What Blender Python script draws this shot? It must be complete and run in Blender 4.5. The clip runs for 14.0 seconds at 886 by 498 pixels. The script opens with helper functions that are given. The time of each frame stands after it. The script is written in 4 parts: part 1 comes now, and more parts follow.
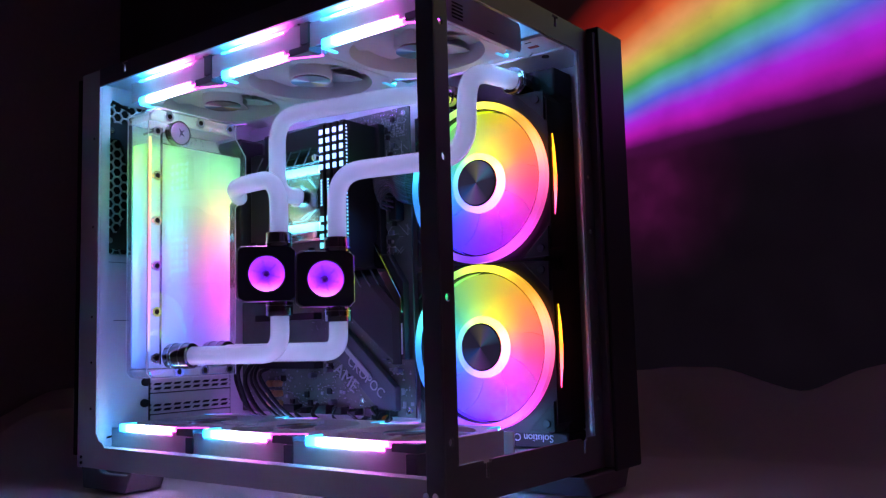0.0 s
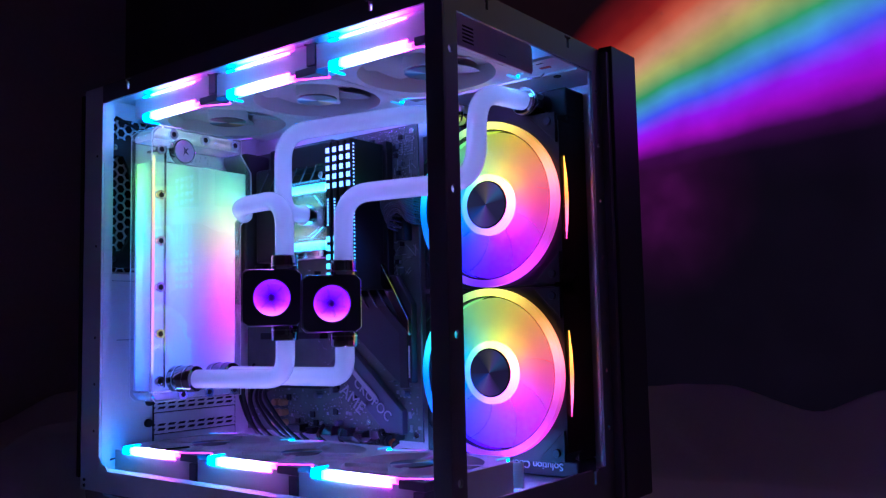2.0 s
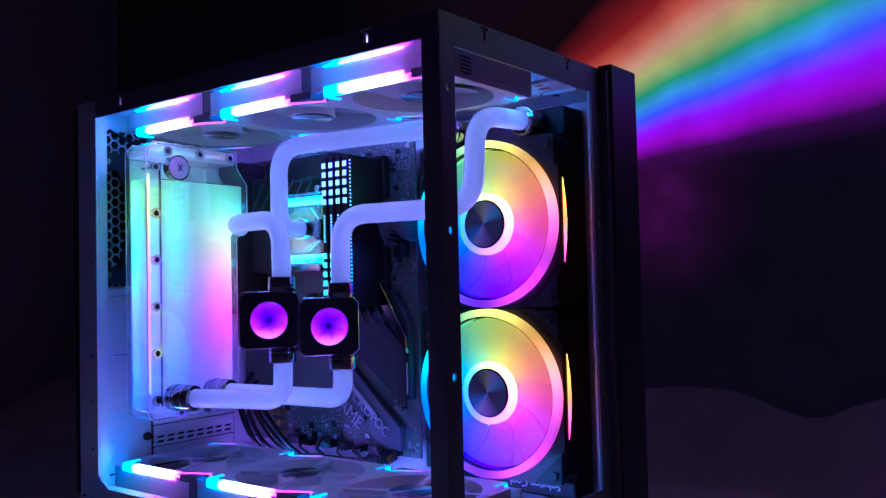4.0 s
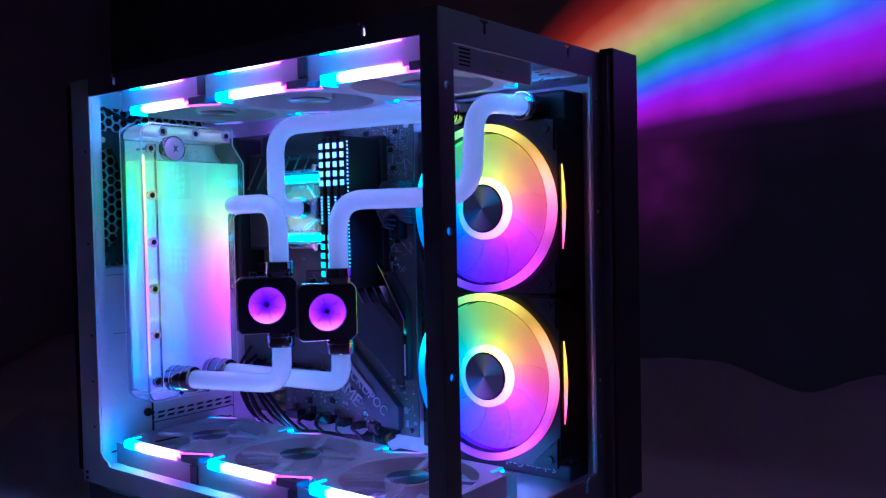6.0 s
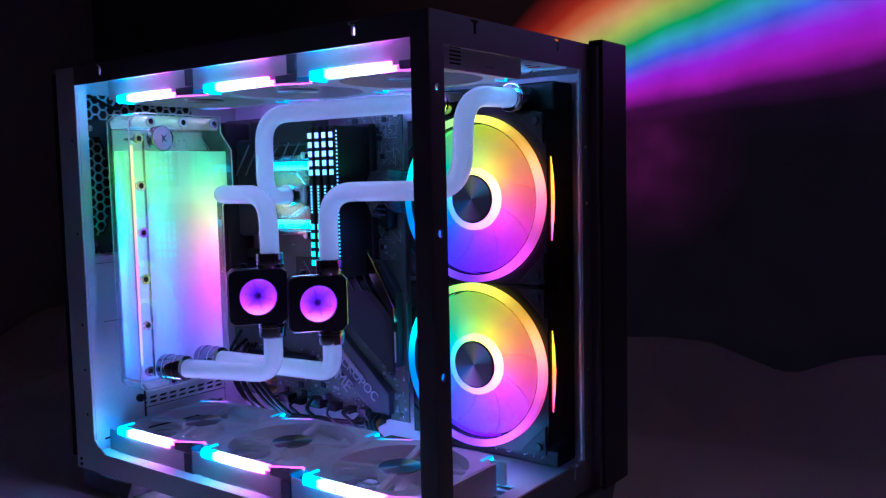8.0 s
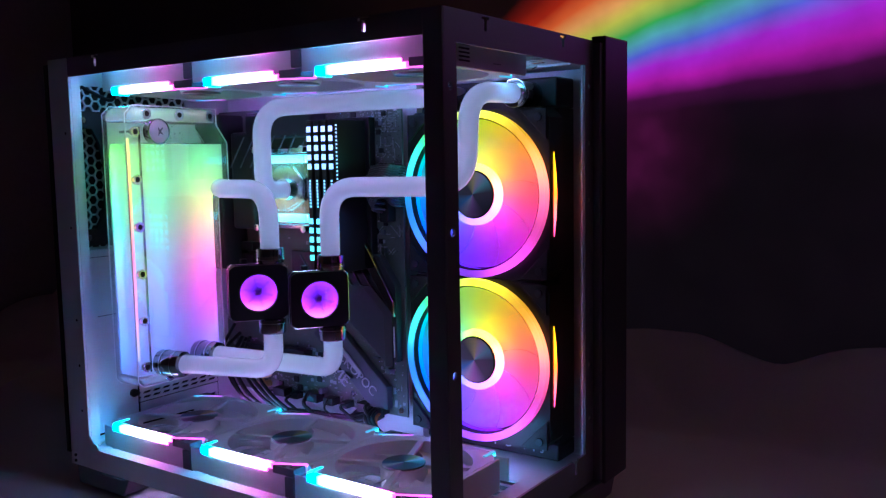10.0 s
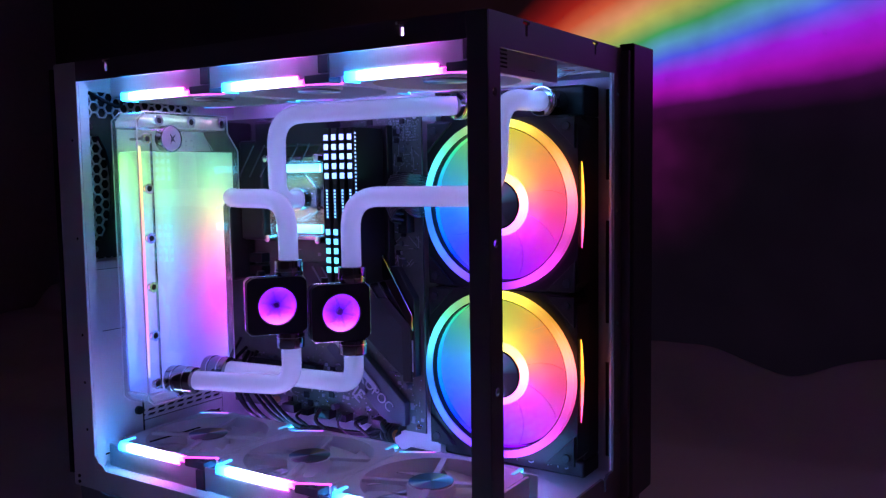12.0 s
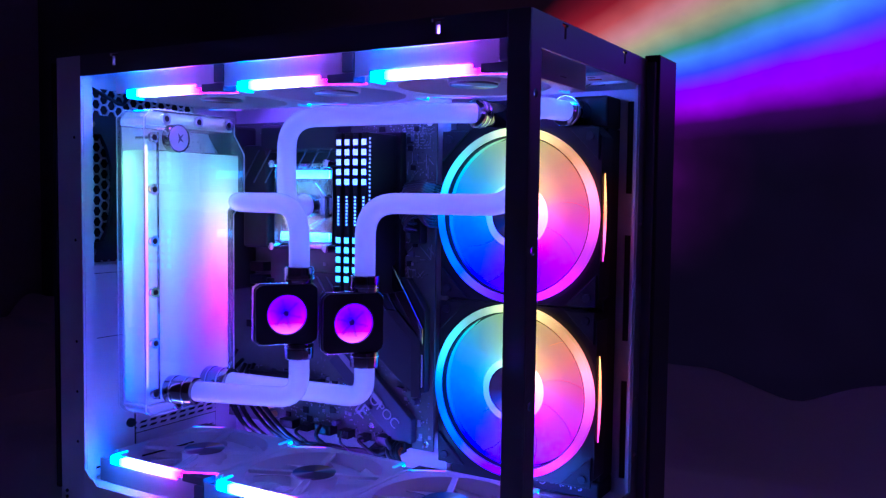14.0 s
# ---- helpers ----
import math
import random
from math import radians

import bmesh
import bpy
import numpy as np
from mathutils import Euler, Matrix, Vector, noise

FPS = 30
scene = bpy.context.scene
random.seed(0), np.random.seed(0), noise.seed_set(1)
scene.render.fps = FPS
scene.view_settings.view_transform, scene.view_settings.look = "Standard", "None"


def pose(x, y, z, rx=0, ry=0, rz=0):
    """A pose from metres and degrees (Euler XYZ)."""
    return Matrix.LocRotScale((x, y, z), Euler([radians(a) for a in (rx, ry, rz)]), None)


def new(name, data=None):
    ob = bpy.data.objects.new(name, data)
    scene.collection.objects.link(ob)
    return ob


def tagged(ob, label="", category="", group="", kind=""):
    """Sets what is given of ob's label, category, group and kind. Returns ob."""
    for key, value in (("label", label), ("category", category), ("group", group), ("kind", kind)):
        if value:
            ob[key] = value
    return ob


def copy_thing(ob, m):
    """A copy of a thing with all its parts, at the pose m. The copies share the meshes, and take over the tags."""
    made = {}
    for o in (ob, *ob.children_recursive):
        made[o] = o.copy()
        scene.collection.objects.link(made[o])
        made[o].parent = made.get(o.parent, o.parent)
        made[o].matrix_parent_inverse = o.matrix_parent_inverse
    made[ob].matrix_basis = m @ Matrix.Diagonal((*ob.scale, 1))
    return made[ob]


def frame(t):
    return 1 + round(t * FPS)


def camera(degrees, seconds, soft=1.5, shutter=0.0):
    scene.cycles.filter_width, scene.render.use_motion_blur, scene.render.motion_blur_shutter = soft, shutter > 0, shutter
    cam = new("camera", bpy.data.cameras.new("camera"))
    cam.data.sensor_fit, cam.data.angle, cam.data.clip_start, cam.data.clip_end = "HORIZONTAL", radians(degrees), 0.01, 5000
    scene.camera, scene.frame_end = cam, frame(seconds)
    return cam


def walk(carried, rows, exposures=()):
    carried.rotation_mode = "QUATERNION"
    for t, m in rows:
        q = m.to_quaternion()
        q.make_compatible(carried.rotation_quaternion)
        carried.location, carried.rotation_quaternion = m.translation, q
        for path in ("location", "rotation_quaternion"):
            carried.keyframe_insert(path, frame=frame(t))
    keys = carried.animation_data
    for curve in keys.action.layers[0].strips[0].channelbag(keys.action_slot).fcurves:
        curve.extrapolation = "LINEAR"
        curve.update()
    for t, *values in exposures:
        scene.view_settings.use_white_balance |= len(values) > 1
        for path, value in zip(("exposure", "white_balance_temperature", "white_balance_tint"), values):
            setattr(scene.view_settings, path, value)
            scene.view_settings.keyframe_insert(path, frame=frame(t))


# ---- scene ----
cam = camera(53.7, 14.0, soft=1.3)
METRES, EYE, TILT, LEAN, TURN = 0.2825, 0.127, 0.0, 0.0, 37.4
ROWS = [
    (0.0, 0.0, 0.0, 0.0, 0.16, 5.78, 1.53),
    (0.5, -0.0017, 0.0094, 0.0099, 0.19, 5.81, 1.53),
    (1.0, -0.0042, 0.0224, 0.0248, 0.27, 5.87, 1.52),
    (1.5, -0.0089, 0.0294, 0.0573, 0.5, 5.51, 1.39),
    (2.0, -0.0046, 0.0409, 0.1095, 0.54, 5.02, 1.23),
    (2.5, -0.003, 0.0479, 0.1532, 0.46, 4.49, 1.34),
    (5.0, 0.0005, 0.044, 0.3792, 0.41, -0.06, 1.12),
    (5.5, 0.0009, 0.0522, 0.4066, 0.36, -1.26, 1.07),
    (6.0, 0.0005, 0.0508, 0.4396, 0.21, -1.91, 1.17),
    (6.5, -0.0015, 0.0495, 0.4721, 0.01, -2.59, 1.23),
    (7.0, -0.0049, 0.0425, 0.495, -0.31, -3.43, 1.25),
    (7.5, -0.0062, 0.0401, 0.5194, -0.51, -4.21, 1.28),
    (10.0, -0.0997, 0.0503, 0.573, -2.64, -5.77, 1.02),
    (10.5, -0.1444, 0.0635, 0.5722, -3.36, -5.8, 0.85),
    (11.0, -0.1884, 0.0808, 0.5716, -3.88, -5.63, 0.82),
    (11.5, -0.2255, 0.0991, 0.5723, -4.33, -5.34, 0.85),
    (12.0, -0.2565, 0.1275, 0.5678, -4.72, -5.03, 0.85),
    (12.5, -0.2923, 0.1644, 0.5604, -5.06, -4.76, 0.86),
    (13.0, -0.3309, 0.1868, 0.558, -5.5, -4.35, 0.64),
    (13.5, -0.3617, 0.2064, 0.54, -6.14, -3.94, 0.19),
    (14.0, -0.3879, 0.2174, 0.5228, -6.78, -3.43, -0.74),
]
walk(cam, [(t, pose(0.337, -0.436, EYE, TILT, LEAN, TURN) @ pose(METRES * x, METRES * y, METRES * z, 90 + pitch, roll, yaw)) for t, x, y, z, yaw, pitch, roll in ROWS],
     [(0.0, 0.5, 7900, -10), (1.0, 0.4, 6600, 2), (2.5, 0.2, 5000, 16), (5.0, 0.25, 4700, 14), (6.5, 0.3, 4700, -24), (7.5, 0.3, 5100, -28), (10.0, 0.4, 7900, -24),
      (11.0, 0.42, 7900, -6), (12.5, 0.22, 5700, 22), (14.0, 0.15, 4600, 66)])


# ---- light ----
world = bpy.data.worlds.new("world")
scene.world = world
world.use_nodes = True
world.node_tree.nodes["Background"].inputs[0].default_value = (0.55, 0.42, 0.75, 1)
world.node_tree.nodes["Background"].inputs[1].default_value = 0.004
LED = 19.0  # strength of the light bars


# ---- materials ----
def nodes_of(name):
    m = bpy.data.materials.new(name)
    m.use_nodes = True
    return m, m.node_tree.nodes, m.node_tree.links, m.node_tree.nodes["Principled BSDF"]


def plain(name, colour, rough=0.5, metal=0.0, vary=0.12, grain=60.0, bump=0.15, coat=0.0, spread=0.0003, sheen=0.5):
    """Painted, plastic or metal surface with two scales of variation and a fine relief."""
    m, n, l, b = nodes_of(name)
    co = n.new("ShaderNodeTexCoord")
    big, small = n.new("ShaderNodeTexNoise"), n.new("ShaderNodeTexNoise")
    big.inputs["Scale"].default_value, small.inputs["Scale"].default_value = grain * 0.25, grain * 14
    big.inputs["Detail"].default_value = 4
    for t in (big, small):
        l.new(co.outputs["Object"], t.inputs["Vector"])
    mixed = n.new("ShaderNodeMath")
    mixed.operation = "MULTIPLY_ADD"
    mixed.inputs[1].default_value = 0.35
    l.new(small.outputs["Fac"], mixed.inputs[0])
    l.new(big.outputs["Fac"], mixed.inputs[2])
    ramp = n.new("ShaderNodeValToRGB")
    ramp.color_ramp.elements[0].position, ramp.color_ramp.elements[1].position = 0.4, 0.95
    ramp.color_ramp.elements[0].color = (*[c * (1 - vary) for c in colour], 1)
    ramp.color_ramp.elements[1].color = (*[min(1, c * (1 + vary)) for c in colour], 1)
    l.new(mixed.outputs[0], ramp.inputs[0])
    l.new(ramp.outputs[0], b.inputs["Base Color"])
    rr = n.new("ShaderNodeMapRange")
    rr.inputs[3].default_value, rr.inputs[4].default_value = max(0.03, rough - 0.08), min(1, rough + 0.08)
    l.new(big.outputs["Fac"], rr.inputs[0])
    l.new(rr.outputs[0], b.inputs["Roughness"])
    b.inputs["Metallic"].default_value = metal
    b.inputs["Coat Weight"].default_value = coat
    b.inputs["Specular IOR Level"].default_value = sheen
    if bump:
        bp = n.new("ShaderNodeBump")
        bp.inputs["Strength"].default_value, bp.inputs["Distance"].default_value = bump, spread
        l.new(small.outputs["Fac"], bp.inputs["Height"])
        l.new(bp.outputs[0], b.inputs["Normal"])
    return m


def ramp_node(n, stops):
    r = n.new("ShaderNodeValToRGB")
    while len(r.color_ramp.elements) < len(stops):
        r.color_ramp.elements.new(0.5)
    for e, (p, c) in zip(r.color_ramp.elements, stops):
        e.position, e.color = p, (*c, 1)
    return r


def led(name, stops, strength, axis="X", lo=0.0, hi=1.0, wheel=False, radial=None, spots=0, phase=0.0):
    """A diffuser lit from behind by coloured diodes: the hue runs along an axis, or round a wheel in the xz plane."""
    m, n, l, b = nodes_of(name)
    co, sep, mr = n.new("ShaderNodeTexCoord"), n.new("ShaderNodeSeparateXYZ"), n.new("ShaderNodeMapRange")
    l.new(co.outputs["Object"], sep.inputs[0])
    if wheel:
        at = n.new("ShaderNodeMath")
        at.operation = "ARCTAN2"
        l.new(sep.outputs["Z"], at.inputs[0])
        l.new(sep.outputs["X"], at.inputs[1])
        mr.inputs[1].default_value, mr.inputs[2].default_value = -math.pi, math.pi
        l.new(at.outputs[0], mr.inputs[0])
    else:
        mr.inputs[1].default_value, mr.inputs[2].default_value = lo, hi
        l.new(sep.outputs[axis], mr.inputs[0])
    r = ramp_node(n, stops)
    l.new(mr.outputs[0], r.inputs[0])
    l.new(r.outputs[0], b.inputs["Emission Color"])
    l.new(r.outputs[0], b.inputs["Base Color"])
    b.inputs["Emission Strength"].default_value = strength
    b.inputs["Roughness"].default_value = 0.35
    power = None
    if radial:
        # radial: (r0, factor at r0, r1, factor at r1), round the y axis
        flat, ln, fall = n.new("ShaderNodeCombineXYZ"), n.new("ShaderNodeVectorMath"), n.new("ShaderNodeMapRange")
        ln.operation, fall.interpolation_type = "LENGTH", "SMOOTHSTEP"
        l.new(sep.outputs["X"], flat.inputs[0])
        l.new(sep.outputs["Z"], flat.inputs[2])
        l.new(flat.outputs[0], ln.inputs[0])
        l.new(ln.outputs["Value"], fall.inputs[0])
        fall.inputs[1].default_value, fall.inputs[2].default_value = radial[0], radial[2]
        fall.inputs[3].default_value, fall.inputs[4].default_value = radial[1] * strength, radial[3] * strength
        power = fall.outputs[0]
    if spots:
        ang, si, lift = n.new("ShaderNodeMath"), n.new("ShaderNodeMath"), n.new("ShaderNodeMapRange")
        ang.operation, si.operation = "MULTIPLY_ADD", "SINE"
        ang.inputs[1].default_value, ang.inputs[2].default_value = spots, phase
        l.new(at.outputs[0], ang.inputs[0])
        l.new(ang.outputs[0], si.inputs[0])
        l.new(si.outputs[0], lift.inputs[0])
        lift.inputs[1].default_value = -1
        lift.inputs[3].default_value, lift.inputs[4].default_value = 0.55 * strength, 1.8 * strength
        power = lift.outputs[0]
    if power:
        l.new(power, b.inputs["Emission Strength"])
    return m


def milky(name, colour, share=0.5, rough=0.15, weight=0.0, speck=0.0):
    """Milk-white plastic or coolant that lets light through."""
    m, n, l, b = nodes_of(name)
    out = n["Material Output"]
    co, nz = n.new("ShaderNodeTexCoord"), n.new("ShaderNodeTexNoise")
    nz.inputs["Scale"].default_value = 18
    l.new(co.outputs["Object"], nz.inputs["Vector"])
    r = ramp_node(n, [(0.3, [c * 0.9 for c in colour]), (0.7, colour)])
    l.new(nz.outputs["Fac"], r.inputs[0])
    tr, mx = n.new("ShaderNodeBsdfTranslucent"), n.new("ShaderNodeMixShader")
    l.new(r.outputs[0], tr.inputs["Color"])
    l.new(r.outputs[0], b.inputs["Base Color"])
    b.inputs["Roughness"].default_value = rough
    b.inputs["Coat Weight"].default_value = weight
    mx.inputs[0].default_value = share
    l.new(b.outputs[0], mx.inputs[1])
    l.new(tr.outputs[0], mx.inputs[2])
    l.new(mx.outputs[0], out.inputs["Surface"])
    return m


def clear(name, tint=(1, 1, 1), gloss=0.12, haze=0.05):
    """Clear acrylic: see-through with a mirror sheen that grows at grazing angles."""
    m, n, l, b = nodes_of(name)
    tp, gl, mx, lw = (n.new("ShaderNodeBsdfTransparent"), n.new("ShaderNodeBsdfGlossy"), n.new("ShaderNodeMixShader"),
                      n.new("ShaderNodeLayerWeight"))
    df, m2 = n.new("ShaderNodeBsdfTranslucent"), n.new("ShaderNodeMixShader")
    tp.inputs[0].default_value = (*tint, 1)
    gl.inputs["Roughness"].default_value = 0.04
    lw.inputs["Blend"].default_value = 0.5
    pw = n.new("ShaderNodeMath")
    pw.operation = "POWER"
    pw.inputs[1].default_value = 3.5
    l.new(lw.outputs["Facing"], pw.inputs[0])
    ad = n.new("ShaderNodeMath")
    ad.operation = "MULTIPLY_ADD"
    ad.inputs[1].default_value, ad.inputs[2].default_value = 0.7, gloss * 0.4
    l.new(pw.outputs[0], ad.inputs[0])
    m2.inputs[0].default_value = haze
    l.new(tp.outputs[0], m2.inputs[1])
    l.new(df.outputs[0], m2.inputs[2])
    l.new(ad.outputs[0], mx.inputs[0])
    l.new(m2.outputs[0], mx.inputs[1])
    l.new(gl.outputs[0], mx.inputs[2])
    l.new(mx.outputs[0], n["Material Output"].inputs["Surface"])
    n.remove(b)
    return m


def spun(name, colour, rough=0.2):
    """Metal disc turned on a lathe: stretched sheen, plus bright and rainbow wedges painted into the colour."""
    m, n, l, b = nodes_of(name)
    b.inputs["Metallic"].default_value, b.inputs["Roughness"].default_value = 1, rough
    b.inputs["Anisotropic"].default_value = 0.35
    tg = n.new("ShaderNodeTangent")
    tg.direction_type, tg.axis = "RADIAL", "Z"
    l.new(tg.outputs[0], b.inputs["Tangent"])
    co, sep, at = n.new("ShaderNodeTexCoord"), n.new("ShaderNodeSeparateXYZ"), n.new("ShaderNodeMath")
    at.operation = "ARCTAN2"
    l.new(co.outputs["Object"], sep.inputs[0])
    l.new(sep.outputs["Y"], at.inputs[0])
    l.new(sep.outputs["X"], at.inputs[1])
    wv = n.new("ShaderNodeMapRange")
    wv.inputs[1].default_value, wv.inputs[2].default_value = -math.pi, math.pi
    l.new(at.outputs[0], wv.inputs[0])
    # painted sheen: bright and hued wedges between dark sectors
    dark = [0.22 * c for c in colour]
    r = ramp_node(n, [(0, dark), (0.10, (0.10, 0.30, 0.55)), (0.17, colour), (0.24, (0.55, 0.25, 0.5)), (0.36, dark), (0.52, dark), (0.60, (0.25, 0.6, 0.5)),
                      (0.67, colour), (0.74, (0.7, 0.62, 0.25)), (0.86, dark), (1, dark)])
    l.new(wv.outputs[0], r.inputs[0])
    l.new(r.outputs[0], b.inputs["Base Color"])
    return m


WHITE = plain("white_painted_steel", (0.72, 0.72, 0.74), 0.42, vary=0.05, grain=30, bump=0.25)
# white frame paint with the shade on its outer faces put into the colour
SHADED_WHITE = plain("shaded_white_paint", (0.165, 0.16, 0.178), 0.38, vary=0.08, grain=30, bump=0.3)
# same paint, darker still, for the shaded side panel
DEEP_SHADED_WHITE = plain("deep_shaded_white_paint", (0.060, 0.058, 0.066), 0.42, vary=0.1, grain=30, bump=0.3, sheen=0.35)
WHITE_PLASTIC = plain("white_plastic", (0.74, 0.74, 0.77), 0.35, vary=0.05, bump=0.1)
GREY_PLASTIC = plain("grey_plastic", (0.105, 0.12, 0.145), 0.4, vary=0.1)
BLACK = plain("black_plastic", (0.012, 0.012, 0.014), 0.35, vary=0.3, sheen=0.35)
BLACK_MATT = plain("black_painted_metal", (0.018, 0.018, 0.020), 0.5, vary=0.25, bump=0.3, sheen=0.35)
BOARD = plain("circuit_board", (0.100, 0.120, 0.105), 0.38, vary=0.4, grain=120, bump=0.3)
ARMOUR = plain("dark_brushed_armour", (0.034, 0.036, 0.044), 0.42, metal=0.2, vary=0.3, sheen=0.35)
SLATE = plain("slate_printed_armour", (0.085, 0.092, 0.115), 0.45, metal=0.2, vary=0.25, sheen=0.3)
STEEL = plain("bright_steel", (0.75, 0.75, 0.77), 0.18, metal=1, vary=0.06)
CHROME = plain("black_chrome", (0.32, 0.31, 0.33), 0.07, metal=1, vary=0.06, bump=0)
PALE = plain("pale_print", (0.62, 0.62, 0.66), 0.5, vary=0.05)
GREY_PRINT = plain("grey_print", (0.34, 0.34, 0.38), 0.5, vary=0.1)
SLEEVE = plain("grey_cable_sleeve", (0.035, 0.035, 0.038), 0.28, vary=0.3, sheen=0.6)
CABLE = plain("black_cable", (0.018, 0.018, 0.020), 0.4, vary=0.3, sheen=0.25)
PAD = plain("solder_print", (0.34, 0.35, 0.36), 0.45)
GOLD = plain("gold_contact", (0.8, 0.55, 0.25), 0.3, metal=1)
TUBE = milky("frosted_tube", (0.95, 0.95, 0.96), 0.48, 0.10, 1.0)
FLUID = milky("milky_coolant", (0.9, 0.91, 0.94), 0.8, 0.2, 0.3)
OPAL = milky("opal_plate", (0.92, 0.92, 0.95), 0.28, 0.2, 0.3)
BLADE = milky("frosted_blade", (0.9, 0.9, 0.92), 0.88, 0.3, 0.0)
ACRYLIC = clear("clear_acrylic", (0.97, 0.98, 1.0), 0.28, 0.08)
DISC = spun("turned_disc", (0.95, 0.95, 1.0), 0.42)
DARK_DISC = spun("dark_turned_disc", (0.55, 0.5, 0.58), 0.36)

BAR = led("light_bar", [(0.0, (0.0, 0.14, 1.0)), (0.12, (0.02, 0.46, 1.0)), (0.28, (0.20, 0.48, 0.95)), (0.62, (0.48, 0.34, 0.85)), (0.86, (0.70, 0.10, 0.95)), (1.0, (1.0, 0.02, 0.80))],
          LED, "X", -0.046, 0.034)
STUB = led("light_bar_end", [(0, (0.02, 0.35, 1.0)), (1, (0.05, 0.6, 1.0))], LED * 0.3, "Y", -0.06, 0.06)
THIN = led("light_line", [(0, (1.0, 0.04, 0.8)), (1, (0.6, 0.05, 1.0))], LED * 0.25, "X", 0.03, 0.06)
HUES = [(0.0, (0.0, 0.33, 1.0)), (0.12, (0.0, 0.05, 1.0)), (0.25, (0.25, 0.0, 1.0)), (0.38, (0.80, 0.0, 0.85)), (0.5, (1.0, 0.08, 0.22)),
        (0.62, (1.0, 0.42, 0.02)), (0.75, (0.62, 0.74, 0.03)), (0.88, (0.04, 0.65, 0.32)), (1.0, (0.0, 0.33, 1.0))]
RING = led("fan_ring_light", [(p, [0.04 + 0.96 * v for v in c]) for p, c in HUES], 1.15, wheel=True, spots=5, phase=0.6)
HUB_RING = led("fan_hub_light", [(p, [0.14 + 0.86 * v for v in c]) for p, c in HUES], 2.2, wheel=True, spots=1, phase=1.75)
SIDE_GLOW = led("fan_side_light", [(0, (1.0, 0.05, 0.35)), (0.5, (1.0, 0.16, 0.03)), (1, (1.0, 0.45, 0.03))], 3.2, "Z", -0.034, 0.034)
# added glow behind the blades; its falloff imitates the hub ring's halo
BACK_RING = led("fan_inner_light", HUES, 0.75, wheel=True, radial=(0.024, 3.8, 0.044, 0.95))


# ---- mesh helpers ----
def box(bm, x0, x1, y0, y1, z0, z1, bevel=0.0):
    m = Matrix.Translation(((x0 + x1) / 2, (y0 + y1) / 2, (z0 + z1) / 2)) @ Matrix.Diagonal((x1 - x0, y1 - y0, z1 - z0, 1))
    vs = bmesh.ops.create_cube(bm, size=1, matrix=m)["verts"]
    if bevel:
        bmesh.ops.bevel(bm, geom=list({e for v in vs for e in v.link_edges}), offset=bevel, segments=2, profile=0.5, affect="EDGES")
    return bm


def cyl(bm, p0, p1, r, r2=None, seg=24, bevel=0.0):
    p0, p1 = Vector(p0), Vector(p1)
    d = p1 - p0
    m = Matrix.Translation((p0 + p1) / 2) @ d.to_track_quat("Z", "Y").to_matrix().to_4x4()
    vs = bmesh.ops.create_cone(bm, cap_ends=True, segments=seg, radius1=r, radius2=r if r2 is None else r2, depth=d.length, matrix=m)["verts"]
    if bevel:
        rims = [e for e in {e for v in vs for e in v.link_edges} if any(len(f.verts) > 4 for f in e.link_faces)]
        bmesh.ops.bevel(bm, geom=rims, offset=bevel, segments=2, profile=0.5, affect="EDGES")
    return bm


def prism(bm, pts, axis, a, b, bevel=0.0):
    """A polygon swept along an axis from a to b. pts hold the two other coordinates, in the order of x, y, z."""
    i = "xyz".index(axis)

    def at(p, v):
        q = list(p)
        q.insert(i, v)
        return q
    lo, hi = [bm.verts.new(at(p, a)) for p in pts], [bm.verts.new(at(p, b)) for p in pts]
    fs = [bm.faces.new(lo), bm.faces.new(hi[::-1])]
    for k in range(len(pts)):
        fs.append(bm.faces.new((lo[k], hi[k], hi[(k + 1) % len(pts)], lo[(k + 1) % len(pts)])))
    bmesh.ops.recalc_face_normals(bm, faces=fs)
    if bevel:
        bmesh.ops.bevel(bm, geom=list({e for f in fs for e in f.edges}), offset=bevel, segments=2, profile=0.5, affect="EDGES")
    return bm


def annulus(bm, c, r0, r1, depth, axis="z", seg=64, outline=None):
    """A flat ring with depth; outline(angle) may give the outer radius."""
    turn = {"z": Matrix(), "y": Matrix.Rotation(radians(90), 4, "X"), "x": Matrix.Rotation(radians(90), 4, "Y")}[axis]
    m = Matrix.Translation(c) @ turn
    rows = []
    for k in range(seg):
        a = 2 * math.pi * k / seg
        ro = outline(a) if outline else r1
        ca, sa = math.cos(a), math.sin(a)
        rows.append([bm.verts.new(m @ Vector((r * ca, r * sa, z))) for r, z in ((r0, -depth / 2), (ro, -depth / 2), (ro, depth / 2), (r0, depth / 2))])
    fs = []
    for k in range(seg):
        p, q = rows[k], rows[(k + 1) % seg]
        for j in range(4):
            fs.append(bm.faces.new((p[j], q[j], q[(j + 1) % 4], p[(j + 1) % 4])))
    bmesh.ops.recalc_face_normals(bm, faces=fs)
    return bm


def rounded(pts, radius, n=10):
    """A polyline with its inner corners rounded."""
    pts = [Vector(p) for p in pts]
    out = [pts[0]]
    for a, b, c in zip(pts, pts[1:], pts[2:]):
        u, v = (a - b), (c - b)
        r = min(radius, u.length * 0.49, v.length * 0.49)
        p, q = b + u.normalized() * r, b + v.normalized() * r
        out += [p * (1 - s) ** 2 + b * 2 * s * (1 - s) + q * s ** 2 for s in (k / n for k in range(n + 1))]
    return out + [pts[-1]]


